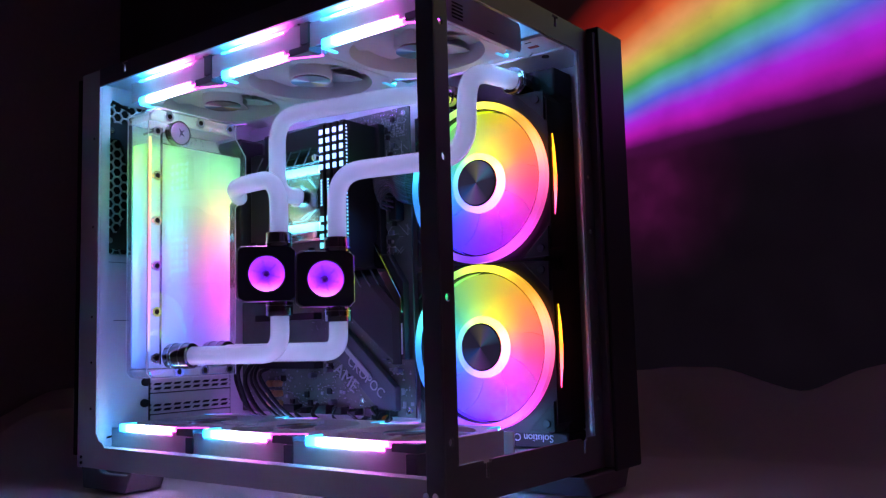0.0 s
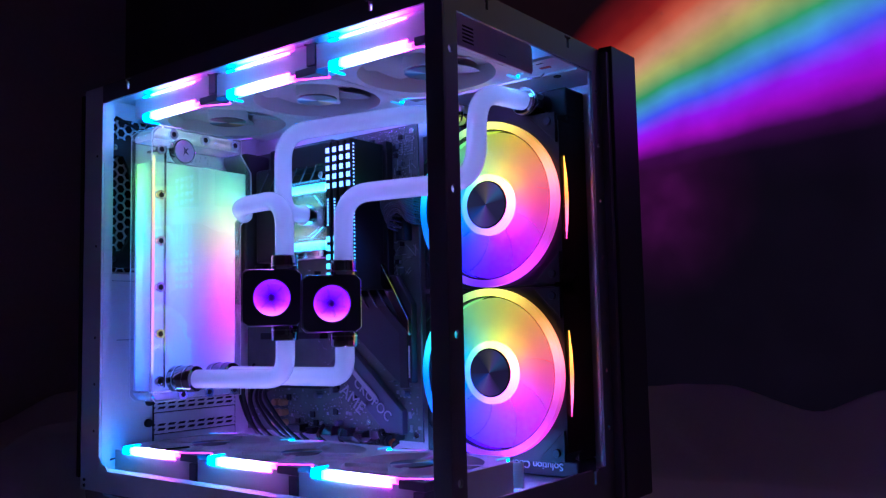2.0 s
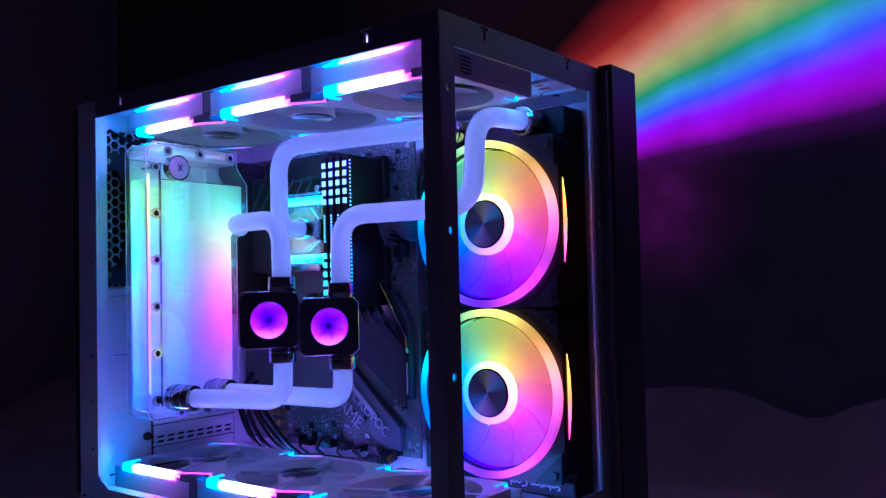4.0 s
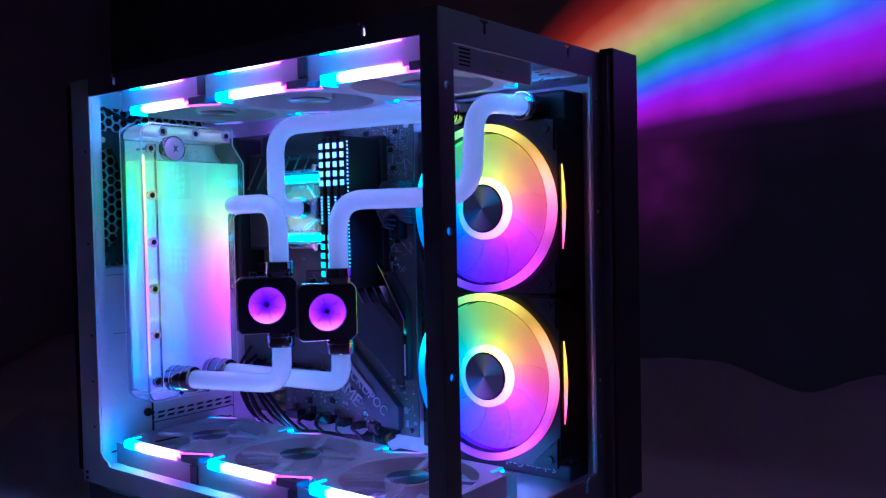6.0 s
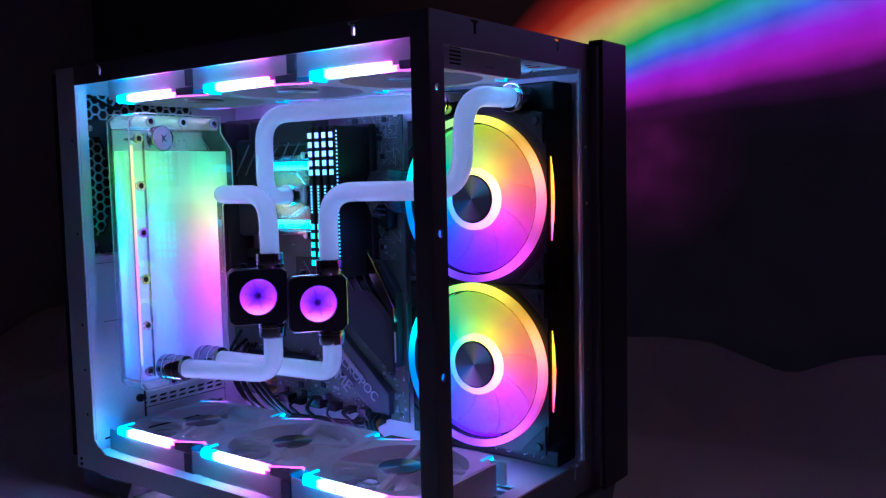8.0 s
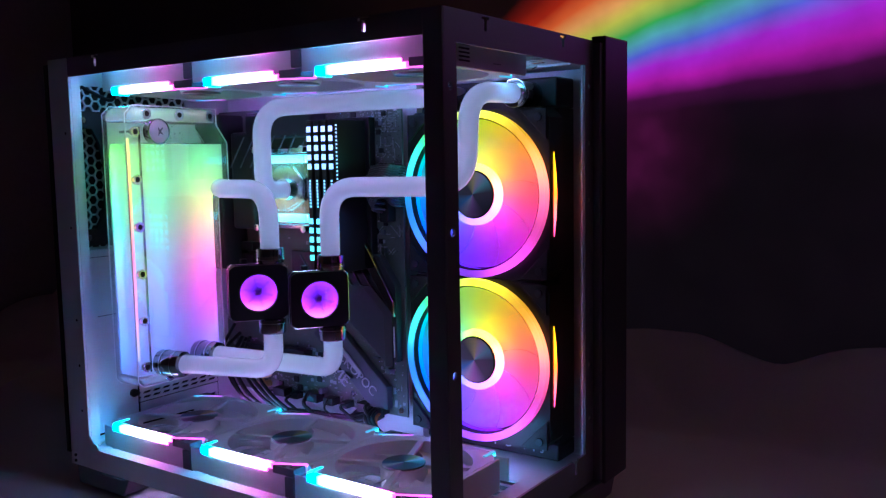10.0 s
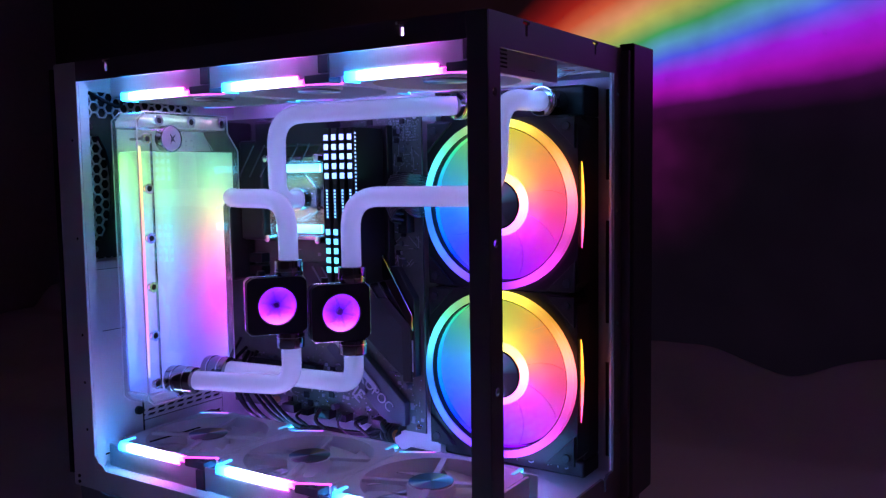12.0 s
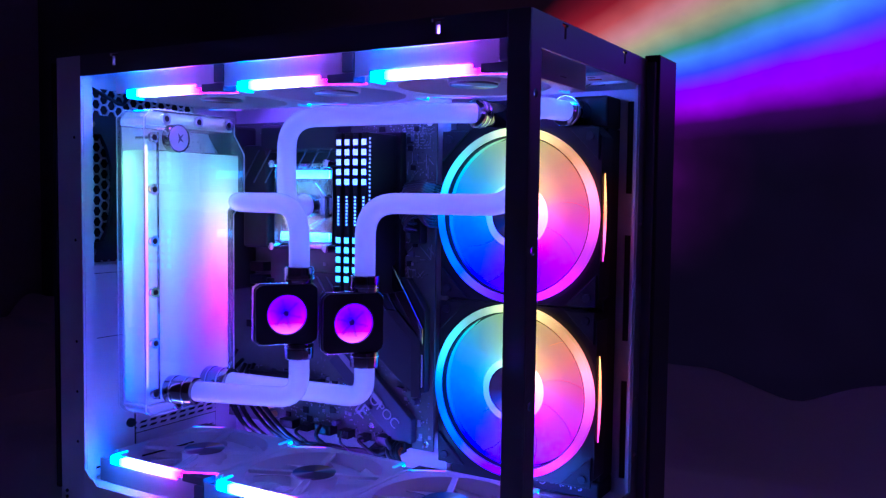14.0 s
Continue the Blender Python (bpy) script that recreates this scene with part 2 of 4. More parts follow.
def sweep(bm, pts, r, seg=20, sag=None):
    pts = [Vector(p) for p in pts]
    pts = [p for k, p in enumerate(pts) if k == 0 or (p - pts[k - 1]).length > 1e-6]
    rows, up = [], None
    for k, p in enumerate(pts):
        d = (pts[min(k + 1, len(pts) - 1)] - pts[max(k - 1, 0)]).normalized()
        side = d.orthogonal() if up is None else (up - d * up.dot(d))
        up = side.normalized()
        w = d.cross(up)
        rows.append([bm.verts.new(p + r * (math.cos(a) * up + math.sin(a) * w)) for a in (2 * math.pi * j / seg for j in range(seg))])
    for a, b in zip(rows, rows[1:]):
        for j in range(seg):
            bm.faces.new((a[j], a[(j + 1) % seg], b[(j + 1) % seg], b[j]))
    bm.faces.new(rows[0][::-1])
    bm.faces.new(rows[-1])
    return bm


def thing(name, loc, label, category, group="", kind=""):
    ob = new(name)
    ob.location = loc
    ob.empty_display_size = 0.01
    return tagged(ob, label, category, group, kind)


def part(name, bm, material, parent=None, label="", smooth=False):
    """Links a bmesh, given in world coordinates, as one mesh object under a thing or a part."""
    me = bpy.data.meshes.new(name)
    root, off = parent, Vector()
    while root is not None:
        off += root.location
        root = root.parent
    bmesh.ops.translate(bm, verts=bm.verts, vec=-off)
    if smooth:
        for f in bm.faces:
            f.smooth = True
    bm.to_mesh(me)
    bm.free()
    if smooth:
        me.set_sharp_from_angle(angle=radians(40))
    me.materials.append(material)
    ob = new(name, me)
    if parent is not None:
        ob.parent = parent
    if label:
        tagged(ob, label)
    return ob


def single(name, bm, material, label, category, group="", kind="", smooth=False):
    """A thing that is one mesh, with its origin at its base."""
    lo = [min(v.co[i] for v in bm.verts) for i in range(3)]
    hi = [max(v.co[i] for v in bm.verts) for i in range(3)]
    base = Vector(((lo[0] + hi[0]) / 2, (lo[1] + hi[1]) / 2, lo[2]))
    bmesh.ops.translate(bm, verts=bm.verts, vec=-base)
    ob = part(name, bm, material, None, "", smooth)
    ob.location = base
    return tagged(ob, label, category, group, kind)


def lettering(name, text, size, material, parent, m, depth=0.0004):
    cu = bpy.data.curves.new(name, "FONT")
    cu.body, cu.size, cu.extrude = text, size, depth
    tmp = bpy.data.objects.new(name, cu)
    scene.collection.objects.link(tmp)
    me = bpy.data.meshes.new_from_object(tmp.evaluated_get(bpy.context.evaluated_depsgraph_get()))
    bpy.data.objects.remove(tmp)
    bm = bmesh.new()
    bm.from_mesh(me)
    bmesh.ops.transform(bm, matrix=m, verts=bm.verts)
    return part(name, bm, material, parent)


B = bmesh.new


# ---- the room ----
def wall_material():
    """Dark wall; the rainbow a lamp throws on it is painted in as glow."""
    m, n, l, b = nodes_of("dark_wall_with_painted_rainbow")
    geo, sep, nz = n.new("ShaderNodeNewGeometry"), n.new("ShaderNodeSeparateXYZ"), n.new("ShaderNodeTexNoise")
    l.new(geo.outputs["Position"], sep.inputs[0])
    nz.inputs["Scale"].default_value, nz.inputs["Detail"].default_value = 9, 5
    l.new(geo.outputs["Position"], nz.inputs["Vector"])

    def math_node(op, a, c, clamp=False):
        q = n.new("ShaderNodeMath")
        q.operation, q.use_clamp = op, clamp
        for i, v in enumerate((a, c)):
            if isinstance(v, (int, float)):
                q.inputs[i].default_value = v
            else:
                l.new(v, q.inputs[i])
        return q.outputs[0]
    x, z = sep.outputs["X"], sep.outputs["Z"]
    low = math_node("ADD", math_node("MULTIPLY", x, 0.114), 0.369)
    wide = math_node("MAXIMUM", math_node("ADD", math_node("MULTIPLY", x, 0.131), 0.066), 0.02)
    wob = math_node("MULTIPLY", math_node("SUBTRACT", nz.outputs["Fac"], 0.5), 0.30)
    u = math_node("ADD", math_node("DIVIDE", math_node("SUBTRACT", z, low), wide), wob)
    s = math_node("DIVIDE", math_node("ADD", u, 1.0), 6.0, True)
    # bands of projected light, painted as emission colours
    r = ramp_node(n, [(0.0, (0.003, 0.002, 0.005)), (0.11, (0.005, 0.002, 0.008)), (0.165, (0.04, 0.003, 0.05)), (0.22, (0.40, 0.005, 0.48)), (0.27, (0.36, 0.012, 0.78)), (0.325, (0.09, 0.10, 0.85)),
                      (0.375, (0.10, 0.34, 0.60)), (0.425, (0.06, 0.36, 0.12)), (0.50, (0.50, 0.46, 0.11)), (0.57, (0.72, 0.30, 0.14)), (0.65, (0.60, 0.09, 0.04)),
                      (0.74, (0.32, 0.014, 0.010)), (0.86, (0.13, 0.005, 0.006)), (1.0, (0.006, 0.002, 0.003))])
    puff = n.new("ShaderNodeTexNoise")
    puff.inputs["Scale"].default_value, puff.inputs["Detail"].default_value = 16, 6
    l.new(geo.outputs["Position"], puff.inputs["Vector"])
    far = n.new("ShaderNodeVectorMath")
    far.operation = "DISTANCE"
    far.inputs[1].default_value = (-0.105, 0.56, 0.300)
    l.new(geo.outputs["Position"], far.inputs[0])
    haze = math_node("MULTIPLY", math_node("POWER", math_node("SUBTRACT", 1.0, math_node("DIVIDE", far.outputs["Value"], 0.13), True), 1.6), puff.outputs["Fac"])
    painted_glow = n.new("ShaderNodeMix")
    painted_glow.data_type, painted_glow.blend_type = "RGBA", "ADD"
    painted_glow.inputs[0].default_value = 1
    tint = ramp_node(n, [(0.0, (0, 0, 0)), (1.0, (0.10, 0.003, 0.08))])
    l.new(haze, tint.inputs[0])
    l.new(r.outputs[0], painted_glow.inputs[6])
    l.new(tint.outputs[0], painted_glow.inputs[7])
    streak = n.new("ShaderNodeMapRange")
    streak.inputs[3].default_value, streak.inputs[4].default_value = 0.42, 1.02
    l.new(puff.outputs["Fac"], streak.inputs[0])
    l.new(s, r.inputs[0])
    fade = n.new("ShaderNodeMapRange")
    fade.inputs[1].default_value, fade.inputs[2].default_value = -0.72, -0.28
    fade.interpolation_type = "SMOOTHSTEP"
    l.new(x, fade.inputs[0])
    l.new(painted_glow.outputs[2], b.inputs["Emission Color"])
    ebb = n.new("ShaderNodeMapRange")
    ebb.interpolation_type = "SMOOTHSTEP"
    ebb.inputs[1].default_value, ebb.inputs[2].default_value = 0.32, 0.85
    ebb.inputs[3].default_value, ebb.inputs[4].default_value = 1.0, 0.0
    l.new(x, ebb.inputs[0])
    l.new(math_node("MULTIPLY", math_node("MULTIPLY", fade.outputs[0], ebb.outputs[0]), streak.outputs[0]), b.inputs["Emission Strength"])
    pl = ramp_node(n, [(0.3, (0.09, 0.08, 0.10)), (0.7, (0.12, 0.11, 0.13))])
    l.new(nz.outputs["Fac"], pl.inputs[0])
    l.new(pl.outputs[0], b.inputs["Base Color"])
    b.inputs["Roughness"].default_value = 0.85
    return m


def structure(name, bm, material, label):
    return tagged(part(name, bm, material), label, name.split("_")[0], kind="structure")


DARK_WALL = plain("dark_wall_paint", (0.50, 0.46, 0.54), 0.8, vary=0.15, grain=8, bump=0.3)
structure("wall_north", box(B(), -1.25, 2.2, 0.56, 0.74, -0.6, 2.0), wall_material(), "dark wall with a projected rainbow band painted in as glow")
# paint of the unseen surfaces, kept pale so they bounce light onto the case
BOUNCE_WALL = plain("bounce_wall_paint", (0.66, 0.63, 0.69), 0.85, vary=0.15, grain=8, bump=0.3)
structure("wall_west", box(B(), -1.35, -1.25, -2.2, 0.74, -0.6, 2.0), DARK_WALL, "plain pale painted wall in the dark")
structure("wall_east", box(B(), 2.2, 2.3, -2.2, 0.74, -0.6, 2.0), BOUNCE_WALL, "plain pale painted wall in the dark")
structure("wall_south", box(B(), -1.35, 2.3, -2.3, -2.2, -0.6, 2.0), BOUNCE_WALL, "plain pale painted wall in the dark")
structure("ceiling", box(B(), -1.35, 2.3, -2.3, 0.74, 2.0, 2.1), BOUNCE_WALL, "plain pale ceiling in the dark")
structure("floor", box(B(), -1.35, 2.3, -2.3, 0.74, -0.7, -0.6), BOUNCE_WALL, "plain pale floor in the dark")

SHEET = plain("white_cotton_sheet", (0.82, 0.80, 0.84), 0.9, vary=0.06, grain=25, bump=0.5)


def bed_height(x, y):
    def step(a, c, v):
        k = min(1, max(0, (v - a) / (c - a)))
        return k * k * (3 - 2 * k)
    back = step(0.43, 0.530, y) * (0.088 - 0.024 * math.exp(-((x - 0.070) / 0.050) ** 2))
    back *= 1 - 0.75 * step(0.542, 0.556, y)
    side = step(-0.46, -0.62, x) * step(0.26, 0.44, y) * 0.05
    d = math.hypot((x + 0.56) / 0.20, (y - 0.13) / 0.17)
    mound = step(1.0, 0.45, d) * step(-0.432, -0.475, x) * 0.058
    rough = step(0.36, 0.52, y + 0.6 * max(0, abs(x + 0.2) - 0.35))
    folds = noise.noise((x * 5, y * 7, 0.3)) * 0.018 + noise.noise((x * 13, y * 11, 4.1)) * 0.010 + noise.noise((x * 24, y * 17, 2.2)) * 0.004
    crease = -0.012 * math.exp(-((y - 0.475 + 0.5 * (x + 0.03)) / 0.011) ** 2) * math.exp(-((x + 0.05) / 0.045) ** 2)
    small = noise.noise((x * 9, y * 9, 9.0)) * 0.0015
    return max(back, side, mound) + rough * folds * 0.55 + crease + small - 0.0018


bm = B()
NX, NY = 260, 200
grid = []
for j in range(NY + 1):
    y = -1.5 + (0.557 + 1.5) * (j / NY) ** 0.6
    grid.append([bm.verts.new((-1.24 + 3.0 * i / NX, y, bed_height(-1.24 + 3.0 * i / NX, y))) for i in range(NX + 1)])
for j in range(NY):
    for i in range(NX):
        bm.faces.new((grid[j][i], grid[j][i + 1], grid[j + 1][i + 1], grid[j + 1][i]))
rim = [e for e in bm.edges if e.is_boundary]
down = bmesh.ops.extrude_edge_only(bm, edges=rim)["geom"]
for v in down:
    if isinstance(v, bmesh.types.BMVert):
        v.co.z = -0.598
bed = thing("bed", (0.26, -0.47, -0.598), "bed covered with a rumpled white cotton blanket", "bed")
part("blanket", bm, SHEET, bed, "rumpled white cotton blanket", True)
part("mattress", box(B(), -1.23, 1.75, -1.49, 0.55, -0.598, -0.045, 0.03), SHEET, bed)


# ---- the case ----
case = thing("computer_case", (-0.21, 0.12, 0.0), "white steel computer case without glass, standing on the bed", "computer case")


def slotted(bm, along, a0, a1, z0, z1, f0, f1, cuts, top):
    """A rail from a0 to a1 with T-shaped slots cut through it, open at the top edge in the bottom rails."""
    def put(p, q, c, d):
        if along == "x":
            box(bm, p, q, f0, f1, c, d)
        else:
            box(bm, f0, f1, p, q, c, d)
    edges = [a0]
    for c in cuts:
        edges += [c - 0.0045, c + 0.0045]
    edges.append(a1)
    for k in range(0, len(edges), 2):
        put(edges[k], edges[k + 1], z0, z1)
    s0, s1 = (0.3718, z1 - 0.0010) if top else (0.0345, z1)
    for c in cuts:
        put(c - 0.0045, c + 0.0045, z0, s0)
        if top:
            put(c - 0.0045, c + 0.0045, s1, z1)
        put(c - 0.0045, c - 0.0017, s0, s1 - 0.002)
        put(c + 0.0017, c + 0.0045, s0, s1 - 0.002)
    return bm


part("top_rail", slotted(B(), "x", -0.390, -0.0145, 0.3660, 0.3820, 0.0, 0.002, (-0.350, -0.061), True), SHADED_WHITE, case)
part("top_rail", slotted(B(), "y", 0.0155, 0.2120, 0.3615, 0.3820, -0.002, 0.0, (0.050, 0.160), True), SHADED_WHITE, case)
part("bottom_rail", slotted(B(), "x", -0.390, -0.0145, 0.0200, 0.0385, 0.0, 0.002, (), False), WHITE, case)
part("bottom_rail", slotted(B(), "y", 0.0155, 0.2120, 0.0200, 0.0460, -0.002, 0.0, (0.047, 0.180), False), SHADED_WHITE, case)
part("bottom_lip", box(B(), -0.390, -0.0145, 0.002, 0.012, 0.0365, 0.0385, 0.0005), WHITE, case)
part("rear_post", box(B(), -0.4195, -0.390, 0.0, 0.0025, 0.0200, 0.3820, 0.0006), WHITE, case)
part("rear_flange", box(B(), -0.3915, -0.390, 0.0025, 0.011, 0.0385, 0.366), WHITE, case)
part("gusset", prism(B(), [(-0.390, 0.0385), (-0.390, 0.0500), (-0.3868, 0.0466), (-0.3848, 0.0440), (-0.3800, 0.0425), (-0.3760, 0.0385)], "y", 0.0002, 0.0020), WHITE, case)
for z in (0.0720, 0.1130, 0.1540, 0.2360, 0.3180):
    part("pin_hole", cyl(B(), (-0.3980, 0.0004, z), (-0.3980, -0.0003, z), 0.0012, seg=12), BLACK, case)
def pierced(x, y0, y1, z0, z1, yc, holes, r, thick):
    """A sheet at x, facing +x, with a column of round holes through it."""
    bm, h = B(), r * 1.3
    ys = [y0, yc - h, yc + h, y1]
    zs = [z0] + [v for c in holes for v in (c - h, c + h)] + [z1]
    g = [[bm.verts.new((x, y, z)) for z in zs] for y in ys]
    for i in range(3):
        for k in range(len(zs) - 1):
            a, b, c, d = g[i][k], g[i + 1][k], g[i + 1][k + 1], g[i][k + 1]
            if i != 1 or k % 2 == 0:
                bm.faces.new((a, b, c, d))
                continue
            zc = (zs[k] + zs[k + 1]) / 2
            arc = [bm.verts.new((x, yc + r * math.cos(t), zc + r * math.sin(t))) for t in (radians(225 + 22.5 * q) for q in range(16))]
            for q, (p, o) in enumerate(((a, b), (b, c), (c, d), (d, a))):
                bm.faces.new([p, o] + [arc[(4 * q + e) % 16] for e in (4, 3, 2, 1, 0)])
    bmesh.ops.recalc_face_normals(bm, faces=bm.faces)
    bmesh.ops.solidify(bm, geom=bm.faces[:], thickness=thick)
    lo = min(v.co.x for v in bm.verts)
    bmesh.ops.translate(bm, verts=bm.verts, vec=(x - thick - lo, 0, 0))
    return bm


# corner post: two folded sheets, the front one pierced by four holes
part("corner_post", box(B(), -0.0145, 0.0, 0.0, 0.002, 0.0200, 0.3820, 0.0005), SHADED_WHITE, case)
part("corner_post", pierced(0.0, 0.002, 0.0155, 0.020, 0.382, 0.0085, (0.0615, 0.1525, 0.2440, 0.3345), 0.0028, 0.002), SHADED_WHITE, case)
part("corner_fold", box(B(), -0.0145, -0.0125, 0.002, 0.0045, 0.0385, 0.366), WHITE, case)
part("front_stile", pierced(0.0, 0.1975, 0.2120, 0.046, 0.3615, 0.2045, [0.0750 + k * 0.0451 for k in range(7)], 0.0018, 0.002), SHADED_WHITE, case)
part("stile_return", box(B(), -0.0042, -0.002, 0.1975, 0.1990, 0.046, 0.3615, 0.0004), WHITE, case)
# slotted strip of the inner wall beside the radiator
bm = B()
box(bm, -0.1665, -0.0235, 0.2365, 0.2385, 0.030, 0.3630)
box(bm, -0.0180, -0.0025, 0.2365, 0.2385, 0.030, 0.3630)
for a, b in ((0.030, 0.0430), (0.1250, 0.1580), (0.2450, 0.2790), (0.3535, 0.3630)):
    box(bm, -0.0235, -0.0180, 0.2365, 0.2385, a, b)
bmesh.ops.remove_doubles(bm, verts=bm.verts, dist=1e-6)
part("slotted_strip", bm, WHITE, case)
# black sheet added so the slots look as dark as the shade behind them
part("slot_dark_sheet", box(B(), -0.0280, -0.0130, 0.2395, 0.2405, 0.036, 0.358), BLACK_MATT, case)
part("tray_edge", box(B(), -0.1690, -0.1670, 0.2012, 0.2385, 0.030, 0.3630), WHITE, case)
part("top_panel", box(B(), -0.419, -0.0045, 0.002, 0.2425, 0.3775, 0.3795), WHITE, case)
part("top_ledge", box(B(), -0.400, -0.006, 0.150, 0.2360, 0.3630, 0.3655), WHITE, case)
part("grommet", cyl(B(), (-0.0310, 0.1960, 0.3632), (-0.0310, 0.1960, 0.3622), 0.0032), BLACK, case)
for k in range(3):
    part("ledge_slot", box(B(), -0.0450 + 0.0090 * k, -0.0390 + 0.0090 * k, 0.1560, 0.1572, 0.3626, 0.3632, 0.0002), BLACK, case)
part("ledge_fold", box(B(), -0.1600, -0.0060, 0.1840, 0.1856, 0.3612, 0.3632, 0.0003), WHITE, case)
RED_PRINT = plain("red_print", (0.45, 0.04, 0.03), 0.5)
part("ledge_label", box(B(), -0.0300, -0.0210, 0.1660, 0.1700, 0.3625, 0.3632), RED_PRINT, case, "small red sticker")
part("ledge_clip", sweep(B(), rounded([(-0.050, 0.1800, 0.3615), (-0.043, 0.1770, 0.3600), (-0.038, 0.1800, 0.3600), (-0.032, 0.1770, 0.3615)], 0.002, 4), 0.0008, 8), STEEL, case, "bent steel wire clip")
bm = B()
box(bm, -0.419, -0.002, 0.002, 0.010, 0.0280, 0.0300)
box(bm, -0.419, -0.002, 0.152, 0.2425, 0.0280, 0.0300)
for a, b in ((-0.419, -0.398), (-0.282, -0.274), (-0.162, -0.154), (-0.038, -0.002)):
    box(bm, a, b, 0.010, 0.152, 0.0280, 0.0300)
part("bottom_panel", bm, WHITE, case)
for k in range(11):
    y = 0.0190 + k * 0.0122
    part("floor_slat", box(B(), -0.398, -0.038, y, y + 0.0018, 0.0284, 0.0296), WHITE, case)
part("motherboard_tray", box(B(), -0.415, -0.1665, 0.1990, 0.2010, 0.030, 0.3630), WHITE, case)
part("side_panel", prism(B(), [(-0.420, 0.2580), (-0.0040, 0.2580), (-0.0040, 0.2170), (0.0085, 0.2170), (0.0085, 0.2620), (-0.420, 0.2620)], "z", 0.016, 0.3860, 0.0012), DEEP_SHADED_WHITE, case)
part("panel_seam", box(B(), -0.002, 0.006, 0.2121, 0.2169, 0.020, 0.380), SHADED_WHITE, case)
# rear wall with the honeycomb
bm = B()
box(bm, -0.4195, -0.4175, 0.0025, 0.2425, 0.030, 0.2150)
box(bm, -0.4195, -0.4175, 0.0025, 0.2425, 0.3620, 0.3780)
box(bm, -0.4195, -0.4175, 0.0025, 0.0100, 0.2150, 0.3620)
box(bm, -0.4195, -0.4175, 0.1450, 0.2425, 0.2150, 0.3620)
part("rear_wall", bm, WHITE, case)


def honeycomb(bm, x0, x1, y0, y1, z0, z1, r, web):
    """A sheet of hexagonal cells: each a ring of six walls."""
    dy, dz = r * 1.5, r * math.sqrt(3)
    col, y = 0, y0
    while y < y1:
        z = z0 + (dz / 2 if col % 2 else 0)
        while z < z1:
            o = [(y + r * math.cos(a), z + r * math.sin(a)) for a in (math.pi / 3 * k for k in range(6))]
            i = [(y + (r - web) * math.cos(a), z + (r - web) * math.sin(a)) for a in (math.pi / 3 * k for k in range(6))]
            for k in range(6):
                q = (k + 1) % 6
                prism(bm, [o[k], o[q], i[q], i[k]], "x", x0, x1)
            z += dz
        y += dy
        col += 1
    return bm


part("honeycomb_grille", honeycomb(B(), -0.4193, -0.4178, 0.013, 0.147, 0.218, 0.364, 0.0052, 0.0009), WHITE, case)
for z in (0.3390, 0.2360):
    part("slot", box(B(), -0.4177, -0.4170, 0.0220, 0.0250, z, z + 0.0140, 0.0003), BLACK, case)
# black sheet added behind the rear wall, keeps the honeycomb holes dark
part("rear_dark_sheet", box(B(), -0.4260, -0.4210, 0.0, 0.2578, 0.030, 0.378), BLACK_MATT, case)
# white expansion covers, each with two rows of slots
for k in range(5):
    z = 0.040 + k * 0.0205
    bm = B()
    box(bm, -0.4150, -0.4135, 0.072, 0.168, z + 0.0093, z + 0.0195, 0.0006)
    box(bm, -0.4150, -0.4135, 0.072, 0.168, z, z + 0.0025)
    box(bm, -0.4150, -0.4135, 0.072, 0.168, z + 0.0050, z + 0.0070)
    for j in range(9):
        y = 0.072 + j * 0.0115
        for a, b in ((0.0025, 0.0050), (0.0070, 0.0093)):
            prism(bm, [(y, z + a), (y + 0.0025, z + a), (y + 0.0048, z + b), (y + 0.0023, z + b)], "x", -0.4150, -0.4135)
    part("expansion_cover", bm, WHITE, case)
part("expansion_backing", box(B(), -0.4172, -0.4155, 0.070, 0.170, 0.036, 0.146), BLACK_MATT, case)
# lower rear inset panel with a rounded tab
part("inset_panel", box(B(), -0.4172, -0.4120, 0.0045, 0.0690, 0.033, 0.2140, 0.0015), WHITE, case)
part("inset_tab", box(B(), -0.4120, -0.3950, 0.0040, 0.0060, 0.045, 0.2060, 0.0008), WHITE, case)
part("seam", box(B(), -0.4121, -0.4116, 0.030, 0.0680, 0.1510, 0.1516), GREY_PLASTIC, case)
part("seam", box(B(), -0.4121, -0.4116, 0.008, 0.0680, 0.2060, 0.2065), GREY_PLASTIC, case)
# thin grey line imitating the shadow along the tab's top and side
tab = [Vector((-0.3952, 0.0036, 0.046)), Vector((-0.3952, 0.0036, 0.2055)), Vector((-0.4030, 0.0036, 0.2068)), Vector((-0.4120, 0.0036, 0.2068))]
part("tab_shadow_line", sweep(B(), rounded(tab, 0.004, 6), 0.00045, 6), GREY_PLASTIC, case)
for z in (0.060, 0.098, 0.136, 0.174):
    part("rivet", cyl(B(), (-0.4000, 0.0045, z), (-0.4000, 0.0030, z), 0.0017, seg=12), BLACK, case)
for y, z in ((0.063, 0.0720), (0.064, 0.0920)):
    part("thumbscrew", cyl(B(), (-0.4120, y, z), (-0.4085, y, z), 0.0040, seg=16, bevel=0.0006), BLACK, case)
for x in (-0.013, -0.0055):
    part("screw", cyl(B(), (x - 0.001, 0.0, 0.0290), (x - 0.001, -0.0015, 0.0290), 0.0024, seg=16, bevel=0.0004), STEEL, case)
for z in (0.024, 0.029):
    part("screw", cyl(B(), (-0.4120, 0.0, z), (-0.4120, -0.001, z), 0.0014, seg=12), BLACK, case)


